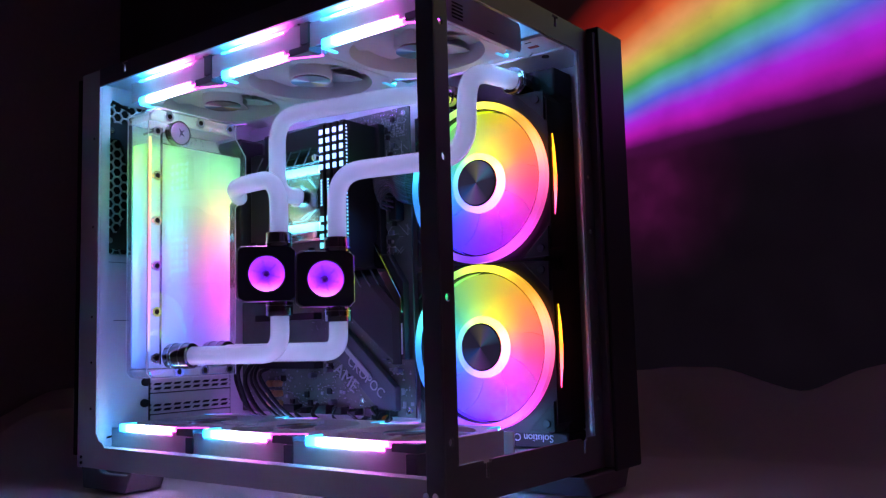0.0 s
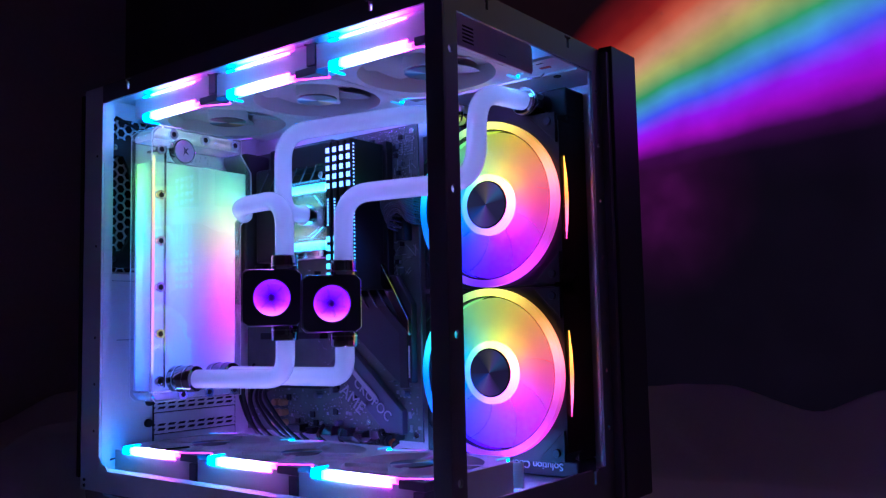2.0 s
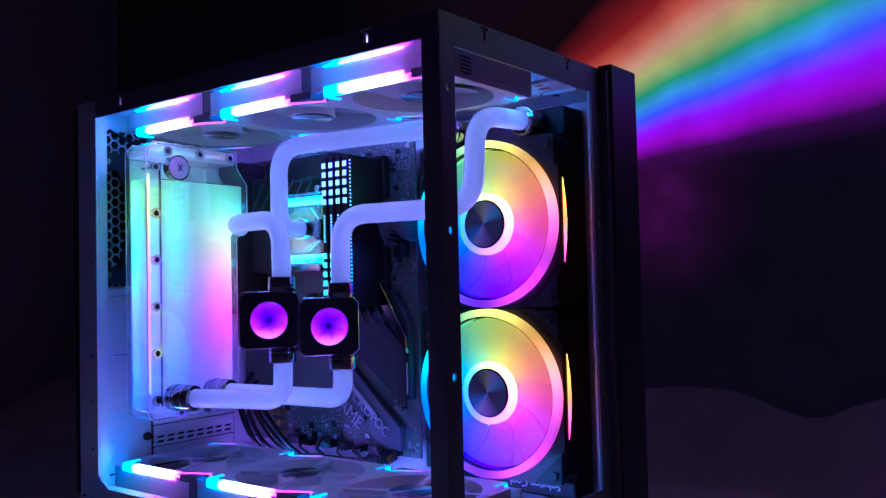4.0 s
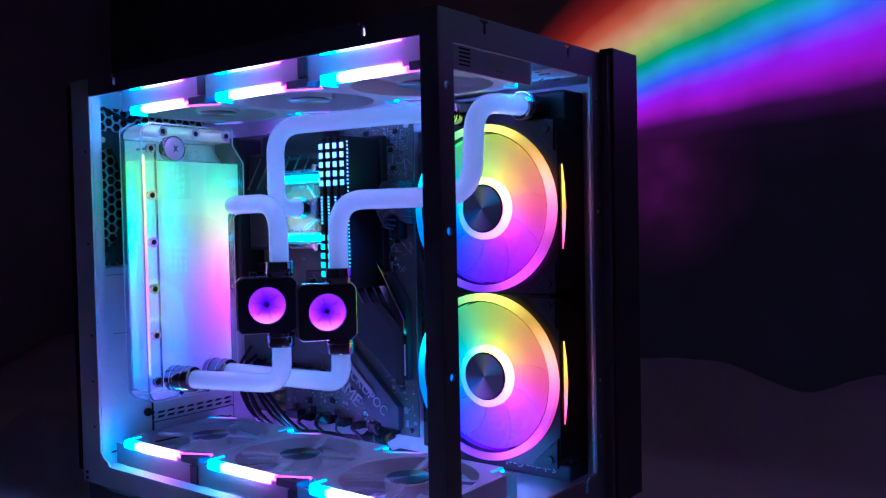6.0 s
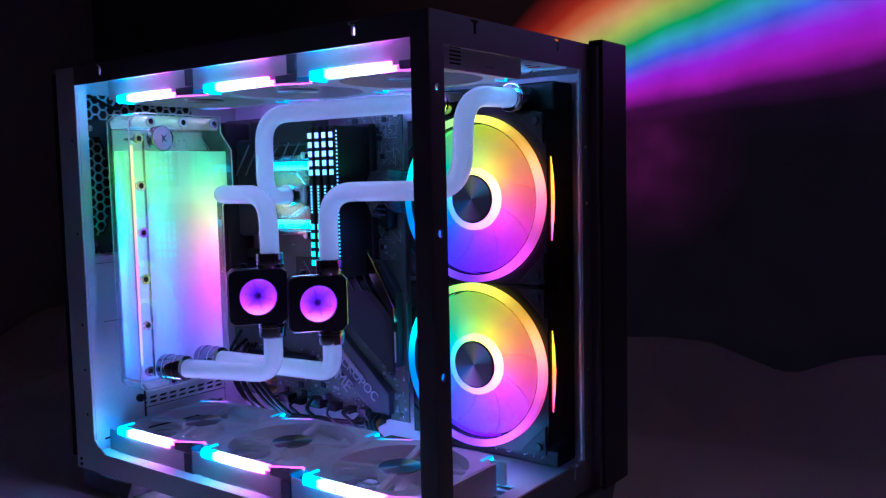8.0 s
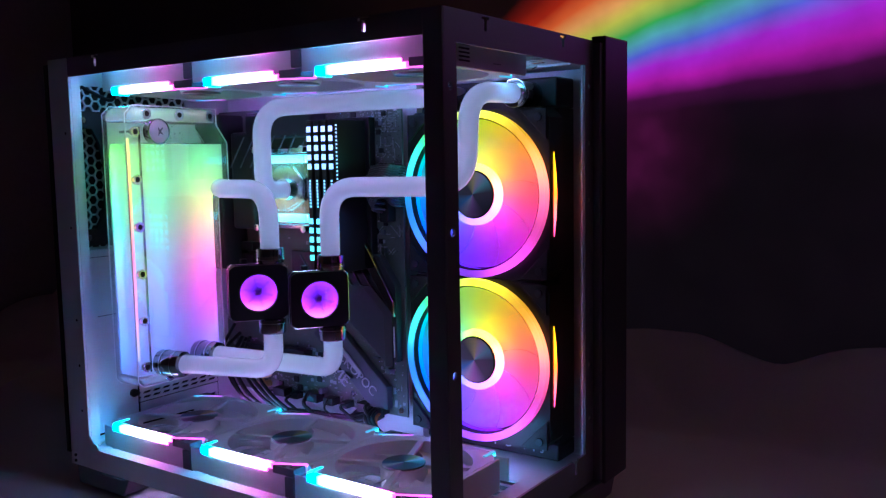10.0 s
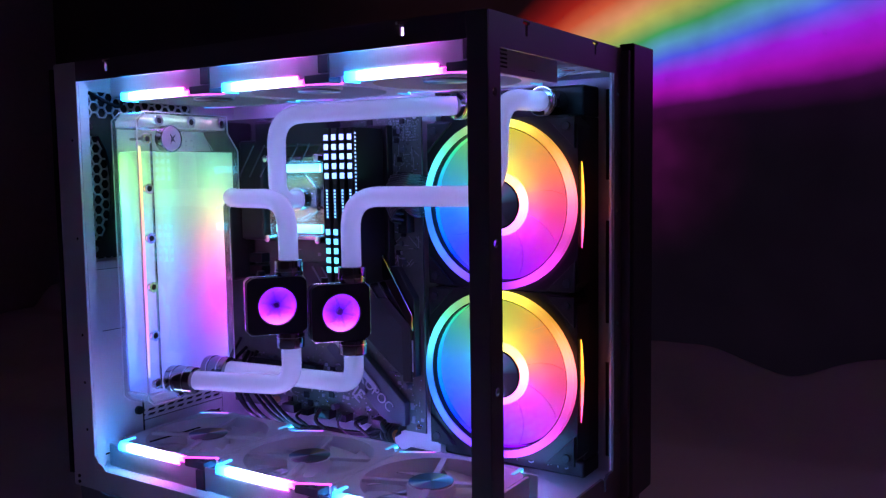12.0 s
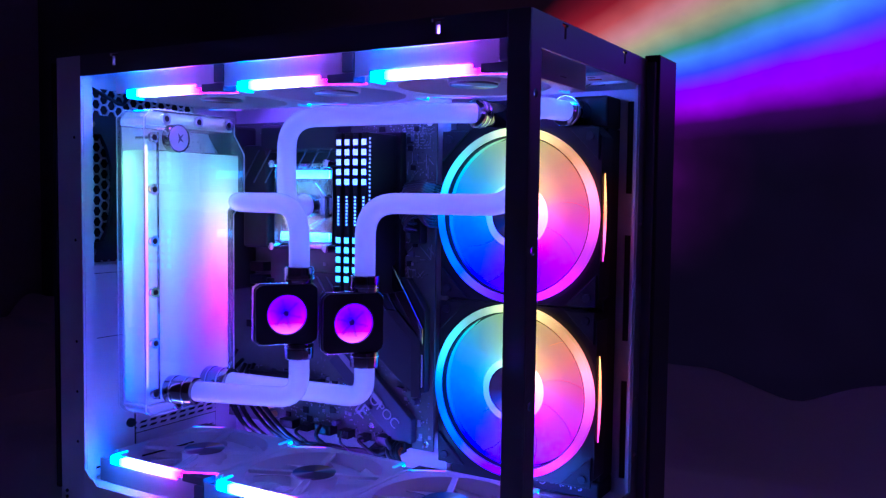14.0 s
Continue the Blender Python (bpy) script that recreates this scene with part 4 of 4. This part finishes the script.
part("light_bar", box(B(), -0.3180, -0.2640, 0.1540, 0.1580, 0.2890, 0.2965, 0.0008), COOL, cpu, "glowing cyan bar")
part("light_bar", box(B(), -0.3180, -0.2640, 0.1540, 0.1580, 0.2335, 0.2410, 0.0008), COOL, cpu, "glowing cyan bar")
part("cover", box(B(), -0.3200, -0.2620, 0.1470, 0.1536, 0.2310, 0.2990, 0.002), ACRYLIC, cpu, "clear acrylic cover")
part("jet_plate", prism(B(), [(-0.311, 0.279), (-0.300, 0.286), (-0.280, 0.286), (-0.268, 0.274), (-0.268, 0.254), (-0.284, 0.244), (-0.302, 0.244), (-0.313, 0.256)], "y", 0.1555, 0.1584, 0.0012), STEEL, cpu)
part("facet", prism(B(), [(-0.307, 0.276), (-0.296, 0.283), (-0.286, 0.281), (-0.298, 0.268)], "y", 0.1540, 0.1556, 0.0006), STEEL, cpu)
part("facet", prism(B(), [(-0.300, 0.247), (-0.287, 0.246), (-0.274, 0.252), (-0.290, 0.258)], "y", 0.1540, 0.1556, 0.0006), STEEL, cpu)
for x in (-0.3215, -0.2600):
    for z in (0.2280, 0.3020):
        part("post", cyl(B(), (x, 0.1690, z), (x, 0.1450, z), 0.0036, seg=20, bevel=0.0008), STEEL, cpu, smooth=True)
part("fitting", annulus(B(), (-0.2770, 0.1425, 0.2650), 0.0082, 0.0104, 0.009, "y", 40), STEEL, cpu, smooth=True)

# ---- reservoir ----
res = thing("reservoir", (-0.346, 0.062, 0.0980), "clear acrylic reservoir plate filled with milky coolant, lit from its edges", "reservoir")
OUT = [(0.0125, 0.1030), (0.0175, 0.0980), (0.1090, 0.0980), (0.1090, 0.2570), (0.1220, 0.2700), (0.1220, 0.3090), (0.1100, 0.3250), (0.1100, 0.3400), (0.0200, 0.3400), (0.0125, 0.3330)]
part("acrylic_block", prism(B(), OUT, "x", -0.3640, -0.3310, 0.0022), ACRYLIC, res, "clear acrylic block")
FL = [(0.0160, 0.1070), (0.1050, 0.1070), (0.1050, 0.2600), (0.1180, 0.2720), (0.1180, 0.3080), (0.0160, 0.3080)]
part("coolant", prism(B(), FL, "x", -0.3610, -0.3345, 0.001), FLUID, res, "milky coolant")
GLOW = [(0, (0.0, 0.22, 1.0)), (0.25, (0.30, 0.02, 1.0)), (0.5, (1.0, 0.01, 0.65)), (0.7, (0.95, 0.22, 0.30)), (0.85, (0.60, 0.65, 0.10)), (1, (0.10, 0.90, 0.40))]
part("light_strip", box(B(), -0.3602, -0.3590, 0.0200, 0.0320, 0.112, 0.304), led("coolant_light_cool", [(0, (0.0, 0.16, 1.0)), (0.45, (0.12, 0.30, 1.0)), (0.7, (0.05, 0.70, 0.70)), (1, (0.25, 1.0, 0.18))], 8.0, "Z", 0.0, 0.2), res)
# unseen strip added to brighten the coolant's left face from inside
part("light_strip", box(B(), -0.3486, -0.3474, 0.0240, 0.0300, 0.112, 0.304), led("added_side_glow", [(0, (0.15, 0.30, 1.0)), (0.5, (0.70, 0.35, 0.9)), (1, (0.60, 0.90, 0.25))], 1.5, "Z", 0.0, 0.2), res)
part("light_strip", box(B(), -0.3602, -0.3590, 0.0900, 0.1020, 0.112, 0.300), led("coolant_light_warm", GLOW, 7.6, "Z", 0.0, 0.19), res)
# light refracted in the chamfered edge, put in as a glowing strip
part("light_strip", box(B(), -0.3326, -0.3314, 0.0132, 0.0152, 0.122, 0.312), led("edge_caught_light", [(0, (0.15, 0.5, 1.0)), (0.3, (0.8, 0.3, 1.0)), (0.55, (1.0, 0.25, 0.6)), (0.8, (1.0, 0.6, 0.25)), (1, (0.9, 0.9, 0.3))], 1.25, "Z", 0.0, 0.21), res, "glowing strip imitating light caught in the acrylic edge")
EDGE_GLINT = milky("white_edge_glint", (0.95, 0.96, 0.98), 0.4, 0.1, 0.5)
EDGE_DOT = led("edge_diode", [(0, (0.1, 0.35, 1.0)), (0.5, (1.0, 0.08, 0.8)), (1, (0.5, 0.9, 0.7))], 14.0, "Z", 0.02, 0.15)
# hazy blocks added to imitate light refracted in the clear acrylic edges
GLOW_HAZE = clear("hazy_acrylic_band", (0.98, 0.99, 1.0), 0.15, 0.80)
part("hazy_band", prism(B(), [(0.0150, 0.3270), (0.1085, 0.3270), (0.1085, 0.3385), (0.0205, 0.3385), (0.0150, 0.3325)], "x", -0.3625, -0.3325, 0.001), GLOW_HAZE, res, "hazy upper band added to look luminous")
part("hazy_band", prism(B(), [(0.0150, 0.1045), (0.0190, 0.0995), (0.1075, 0.0995), (0.1075, 0.1060), (0.0150, 0.1060)], "x", -0.3625, -0.3325, 0.001), GLOW_HAZE, res, "hazy lower band added to look luminous")
# unseen strip added so the upper band glows
part("light_strip", box(B(), -0.3480, -0.3472, 0.0220, 0.1060, 0.3352, 0.3360), led("hidden_upper_glow", [(0, (0.9, 0.75, 0.4)), (0.5, (0.4, 0.8, 0.6)), (1, (0.9, 0.3, 0.8))], 8.0, "Y", -0.04, 0.045), res)
# added plate: cuts the strips' light towards the rear wall, returns it forward
part("light_stop_plate", prism(B(), [(0.0160, 0.1070), (0.1050, 0.1070), (0.1050, 0.2600), (0.1180, 0.2720), (0.1180, 0.3090), (0.1090, 0.3240), (0.1090, 0.3265), (0.0160, 0.3265)], "x", -0.3626, -0.3614), OPAL, res, "opal plate added to hold light in the coolant")
part("air_line", box(B(), -0.3345, -0.3338, 0.0290, 0.1180, 0.3078, 0.3086), STEEL, res)
for y0, y1 in ((0.0262, 0.0275),):
    part("inner_edge", box(B(), -0.3340, -0.3325, y0, y1, 0.110, 0.322), CHROME, res)
for k in range(8):
    z = 0.120 + 0.0185 * k
    part("light_dot", box(B(), -0.3405, -0.3390, 0.1022, 0.1036, z - 0.0022, z + 0.0022, 0.0004), EDGE_DOT, res)
# thin white lines laid on the outline imitate the glints of the acrylic edges
rim = [Vector((-0.3318, y, z)) for y, z in OUT]
part("edge_glint_line", sweep(B(), rim + rim[:1], 0.0006, 6), EDGE_GLINT, res, "added white line imitating the acrylic edge's glint")
back = [Vector((-0.3632, y, z)) for y, z in OUT]
part("edge_glint_line", sweep(B(), back + back[:1], 0.0005, 6), EDGE_GLINT, res, "added white line imitating the acrylic edge's glint")
SCREWS = [(0.0205, 0.3178 - 0.0404 * k) for k in range(6)] + [(0.0330, 0.3330), (0.0670, 0.3330), (0.1010, 0.3330), (0.0440, 0.1030), (0.0720, 0.1030), (0.1000, 0.1030)]
for y, z in SCREWS:
    s = part("screw", annulus(B(), (-0.3305, y, z), 0.0024, 0.0044, 0.0026, "x", 20), STEEL, res, smooth=True)
    part("screw_core", cyl(B(), (-0.3325, y, z), (-0.3296, y, z), 0.0030, seg=12), BLACK, s)
    part("screw_shaft", cyl(B(), (-0.3500, y, z), (-0.3325, y, z), 0.0014, seg=10), STEEL, s)
drops, drop_rnd = B(), random.Random(8)
for k in range(46):
    q = drop_rnd.uniform(0.0004, 0.0011)
    bmesh.ops.create_icosphere(drops, subdivisions=1, radius=q, matrix=Matrix.Translation((-0.3344 + 0.3 * q, 0.046 + 0.032 * drop_rnd.random() ** 1.6, drop_rnd.uniform(0.3100, 0.3245))))
tagged(part("droplet", drops, ACRYLIC, res, "clear droplets above the coolant", True), kind="stuff")
CAP = plain("satin_cap_metal", (0.72, 0.72, 0.76), 0.42, metal=0.7, vary=0.08)
cap = part("filler_cap", cyl(B(), (-0.3310, 0.0400, 0.3180), (-0.3230, 0.0400, 0.3180), 0.0100, seg=40, bevel=0.001), CAP, res, smooth=True)
part("cap_ring", annulus(B(), (-0.3270, 0.0400, 0.3180), 0.0100, 0.0112, 0.0070, "x", 40), CHROME, cap, "dark metal ring")
part("cap_mark", prism(B(), [(0.0385, 0.3140), (0.0405, 0.3165), (0.0440, 0.3150), (0.0415, 0.3180), (0.0440, 0.3215), (0.0405, 0.3195), (0.0385, 0.3220), (0.0395, 0.3180)], "x", -0.3230, -0.3226), GREY_PLASTIC, cap)

# ---- rear bracket ----
rear = thing("fan_bracket", (-0.404, 0.075, 0.218), "black fan bracket screwed over the honeycomb of the case back", "bracket")
CUT = [(0.0105, 0.3380), (0.0700, 0.3380), (0.0700, 0.2180), (0.0105, 0.2180), (0.0105, 0.2330), (0.0280, 0.2330), (0.0345, 0.2440), (0.0385, 0.2600), (0.0400, 0.2780), (0.0385, 0.2960),
       (0.0345, 0.3110), (0.0280, 0.3225), (0.0105, 0.3225)]
part("plate", prism(B(), CUT, "x", -0.4060, -0.4020), BLACK_MATT, rear)
part("lip", box(B(), -0.4160, -0.4060, 0.0680, 0.0700, 0.2180, 0.3380), BLACK_MATT, rear)
for z in (0.2255, 0.3300):
    part("screw", cyl(B(), (-0.4020, 0.0190, z), (-0.4005, 0.0190, z), 0.0030, seg=16, bevel=0.0004), CHROME, rear)


# ---- flow meters ----
METER = led("flow_meter_light", [(0, (0.75, 0.14, 1.0)), (0.3, (0.34, 0.02, 1.0)), (0.7, (0.16, 0.01, 0.9)), (1, (0.14, 0.01, 0.7))], 2.3, "Z", -0.016, 0.016, radial=(0.002, 0.12, 0.012, 1.0))


VIOLET = plain("violet_tinted_plastic", (0.34, 0.08, 0.60), 0.2, vary=0.1)


def flow_meter(label):
    f = thing("flow_meter", (0, 0, 0), label, "flow meter", "flow meters")
    cut = 0.004

    def plate(w, h, c):
        return [(-w + c, -h), (w - c, -h), (w, -h + c), (w, h - c), (w - c, h), (-w + c, h), (-w, h - c), (-w, -h + c)]
    part("housing", prism(B(), plate(0.0245, 0.0235, 0.004), "y", 0.0035, 0.0120, 0.0006), ACRYLIC, f, "clear acrylic housing")
    part("body", prism(B(), plate(0.0225, 0.0220, 0.004), "y", 0.0122, 0.0220, 0.0008), BLACK, f)

    def outline(a):
        return min(0.0235 / max(abs(math.cos(a)), 1e-6), 0.0225 / max(abs(math.sin(a)), 1e-6), 0.0422 / (abs(math.cos(a)) + abs(math.sin(a))))
    part("face_plate", annulus(B(), (0, 0.0012, 0), 0.0158, 0, 0.0040, "y", 64, outline), BLACK, f, "glossy black face plate")
    # steel line added for the light that shows in the housing's clear edges
    edge = [Vector((x, 0.0036, z)) for x, z in plate(0.0243, 0.0233, 0.004)]
    part("edge_shine_line", sweep(B(), edge + edge[:1], 0.0005, 6), STEEL, f, "added steel line imitating the bright acrylic edge")
    part("bezel", annulus(B(), (0, 0.0000, 0), 0.0150, 0.0160, 0.0036, "y", 48), CHROME, f)
    lens = B()
    rings = []
    for i in range(5):
        q = i / 4
        r, y = 0.0150 * (1 - q * 0.62), 0.0010 + 0.0070 * q
        rings.append([lens.verts.new((r * math.cos(a), y, r * math.sin(a))) for a in (2 * math.pi * k / 40 for k in range(40))])
    for a, b in zip(rings, rings[1:]):
        for k in range(40):
            lens.faces.new((a[k], a[(k + 1) % 40], b[(k + 1) % 40], b[k]))
    lens.faces.new(rings[-1])
    part("light_bowl", lens, METER, f, "glowing violet bowl", True)
    for k in range(6):
        bm = B()
        prism(bm, [(0.0015, -0.0004), (0.0125, -0.0009), (0.0125, 0.0009), (0.0015, 0.0004)], "y", 0.0012, 0.0035)
        part("wheel_vane", rotated(bm, Matrix.Rotation(radians(60 * k + 15), 4, "Y")), ACRYLIC, f)
    part("wheel_hub", cyl(B(), (0, 0.0062, 0), (0, 0.0035, 0), 0.0034, 0.0022, seg=28, bevel=0.0005), VIOLET, f, smooth=True)
    for s in (1, -1):
        part("fitting", cyl(B(), (0.0114, 0.0080, s * 0.0232), (0.0114, 0.0080, s * 0.0355), 0.0112, seg=32, bevel=0.0010), CHROME, f, "black chrome fitting", True)
        part("fitting_ring", cyl(B(), (0.0114, 0.0080, s * 0.0262), (0.0114, 0.0080, s * 0.0270), 0.0115, seg=32), STEEL, f)
    part("sensor_plug", cyl(B(), (-0.010, 0.0120, 0.0220), (-0.010, 0.0120, 0.0270), 0.0030, seg=16), BLACK, f)
    return f


fm = flow_meter("square black flow meter with a glowing violet window, held by tubes")
LC, RC = (-0.2240, 0.0538, 0.1840), (-0.1805, 0.0795, 0.1780)
fm.matrix_basis = pose(*LC, 0, 0, 53)
copy_thing(fm, pose(*RC, 0, 0, 53))


def axis_of(c):
    a = radians(53)
    return c[0] + 0.0114 * math.cos(a) - 0.008 * math.sin(a), c[1] + 0.0114 * math.sin(a) + 0.008 * math.cos(a)


(lx, ly), (rx_, ry_) = axis_of(LC), axis_of(RC)

# ---- tubes ----
R = 0.0080


# glowing rod added inside each pipe so the frosted tube looks bright
PIPE_GLOW = led("pipe_glow_core", [(0, (0.25, 0.38, 1.0)), (0.5, (0.42, 0.38, 1.0)), (1, (0.30, 0.45, 1.0))], 2.7, "X", -0.05, 0.15)


def tube(label, pts, ends, bend=0.022):
    t = thing("coolant_tube", pts[0], label, "tube", "coolant tubes")
    part("pipe", sweep(B(), rounded(pts, bend), R, 24), TUBE, t, "frosted white pipe", True)
    part("pipe_glow_core", sweep(B(), rounded(pts, bend), 0.0014, 8), PIPE_GLOW, t, "added glowing core that brightens the pipe", True)
    for a, b, r in ends:
        f = part("fitting", cyl(B(), a, b, r, seg=32, bevel=0.001), CHROME, t, "black chrome fitting", True)
        a, b = Vector(a), Vector(b)
        for g in (0.25, 0.7) if r > 0.011 else ():
            c = a.lerp(b, g)
            part("fitting_ring", cyl(B(), c, c + (b - a).normalized() * 0.001, r + 0.0004, seg=32), STEEL, f)
    return t


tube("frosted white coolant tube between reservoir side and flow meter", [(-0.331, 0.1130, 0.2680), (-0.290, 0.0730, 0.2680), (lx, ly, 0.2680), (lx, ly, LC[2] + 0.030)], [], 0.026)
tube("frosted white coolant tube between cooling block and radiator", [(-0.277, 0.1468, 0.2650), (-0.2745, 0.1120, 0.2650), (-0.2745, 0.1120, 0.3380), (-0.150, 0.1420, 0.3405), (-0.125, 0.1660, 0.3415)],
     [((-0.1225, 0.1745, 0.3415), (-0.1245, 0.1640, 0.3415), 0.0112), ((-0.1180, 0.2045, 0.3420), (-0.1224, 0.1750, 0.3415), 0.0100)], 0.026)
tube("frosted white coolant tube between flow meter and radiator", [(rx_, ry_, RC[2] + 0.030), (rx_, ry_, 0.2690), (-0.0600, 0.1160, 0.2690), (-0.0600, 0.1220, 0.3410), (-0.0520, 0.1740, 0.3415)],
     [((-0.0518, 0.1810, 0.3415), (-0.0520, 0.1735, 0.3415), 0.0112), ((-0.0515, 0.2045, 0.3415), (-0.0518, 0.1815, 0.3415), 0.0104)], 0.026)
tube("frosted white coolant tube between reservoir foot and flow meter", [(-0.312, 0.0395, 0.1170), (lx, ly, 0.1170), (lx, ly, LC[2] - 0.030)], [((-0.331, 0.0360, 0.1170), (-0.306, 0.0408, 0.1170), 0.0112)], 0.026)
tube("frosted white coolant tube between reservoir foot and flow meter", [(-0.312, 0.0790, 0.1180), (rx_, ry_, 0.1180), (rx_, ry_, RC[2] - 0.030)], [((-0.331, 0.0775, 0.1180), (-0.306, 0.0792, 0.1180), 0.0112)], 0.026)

# ---- cables ----
def cable(pts, r, bend, label, group, material=CABLE):
    return single("cable", sweep(B(), rounded(pts, bend, 8), r, 8), material, label, "cable", group, smooth=True)


for k in range(16):
    o = 0.0026 * k
    y = 0.150 - 0.010 * math.sin(k * 0.2)
    cable([(-0.183 + (k % 2) * 0.0035, 0.166, 0.244 + o), (-0.184, y, 0.247 + o * 0.95), (-0.172 + 0.0006 * k, y + 0.002, 0.262 + o * 0.62), (-0.1665, 0.160, 0.250 + o * 0.9), (-0.1668, 0.1985, 0.248 + o * 0.9)], 0.0011, 0.012,
          "thin dark grey power cable plugged into the motherboard", "power cables", SLEEVE)
for k in range(6):
    q = [rnd.uniform(-1, 1) for i in range(4)]
    cable([(-0.392 + 0.006 * k + 0.003 * q[0], 0.1765, 0.122 - 0.004 * k + 0.006 * q[1]), (-0.388 + 0.007 * k + 0.006 * q[2], 0.152 + 0.004 * q[3], 0.100 + 0.010 * q[0]),
           (-0.362 + 0.011 * k + 0.009 * q[1], 0.148 + 0.005 * q[2], 0.058 + 0.006 * q[3]), (-0.310 + 0.013 * k + 0.010 * q[0], 0.156 + 0.004 * q[1], 0.036)], 0.0017 + 0.0003 * (k % 3), 0.03,
          "black cable curving from the motherboard down to the case floor", "floor cables")
for k in range(7):
    cable([(-0.345 + k * 0.012, 0.152 + 0.002 * (k % 3), 0.0330 + 0.001 * k), (-0.29, 0.156 + 0.002 * (k % 4), 0.052 - 0.001 * k), (-0.235 + 0.006 * k, 0.160, 0.050 + 0.001 * (k % 3)), (-0.19 - 0.004 * k, 0.1768, 0.060)], 0.0017, 0.02,
          "black cable lying along the foot of the motherboard", "floor cables")
for k in range(3):
    cable([(-0.205 + 0.004 * k, 0.1768, 0.062), (-0.200 + 0.004 * k, 0.150, 0.058), (-0.170, 0.146 + 0.003 * k, 0.040), (-0.120, 0.166 + 0.002 * k, 0.0325)], 0.0022, 0.02, "black cable curving over the case floor", "floor cables")
for k in range(12):
    a = 0.0045 * k
    cable([(-0.395 + a, 0.163 - 0.001 * (k % 5), 0.0335 + 0.0012 * (k % 4)), (-0.350 + a, 0.158 + 0.0022 * (k % 4), 0.0385 + 0.002 * (k % 5)), (-0.290 + a, 0.160 + 0.002 * (k % 3), 0.0400 + 0.0022 * (k % 6)),
           (-0.235 + a * 0.6, 0.164 + 0.0015 * (k % 4), 0.0420 + 0.002 * (k % 4)), (-0.222 + a * 0.6, 0.1720, 0.0560)], 0.0024, 0.018, "black cable lying along the foot of the motherboard", "floor cables")
tangle = random.Random(3)
for k in range(6):
    x = -0.330 + 0.0250 * k
    q = [tangle.uniform(-1, 1) for i in range(6)]
    cable([(x, 0.1660, 0.0640 + 0.004 * q[0]), (x + 0.004 * q[1], 0.1560 + 0.002 * q[2], 0.0620 + 0.006 * q[3]), (x + 0.016 + 0.008 * q[4], 0.1540 + 0.002 * q[5], 0.0500), (x + 0.028, 0.1580, 0.0318)], 0.0011 + 0.0004 * (k % 3), 0.012,
          "thin black lead hanging from a plug at the motherboard foot", "floor cables", SLEEVE if k % 3 == 0 else CABLE)
ORANGE = plain("orange_wire", (0.75, 0.22, 0.04), 0.4)
for k in range(5):
    cable([(-0.200 + 0.002 * k, 0.1700, 0.0600), (-0.199 + 0.002 * k, 0.160, 0.056), (-0.192 + 0.002 * k, 0.154, 0.046)], 0.0007, 0.006, "thin orange signal wire at the motherboard foot", "signal wires", ORANGE)
cable([(-0.408, 0.024, 0.3600), (-0.398, 0.034, 0.3520), (-0.398, 0.048, 0.3470), (-0.404, 0.056, 0.3560)], 0.0016, 0.012, "short black cable loop behind the upper fans", "fan cables")
cable([(-0.410, 0.008, 0.040), (-0.398, 0.020, 0.046), (-0.380, 0.060, 0.050), (-0.385, 0.150, 0.046)], 0.0008, 0.02, "thin black wire along the case floor", "floor cables")
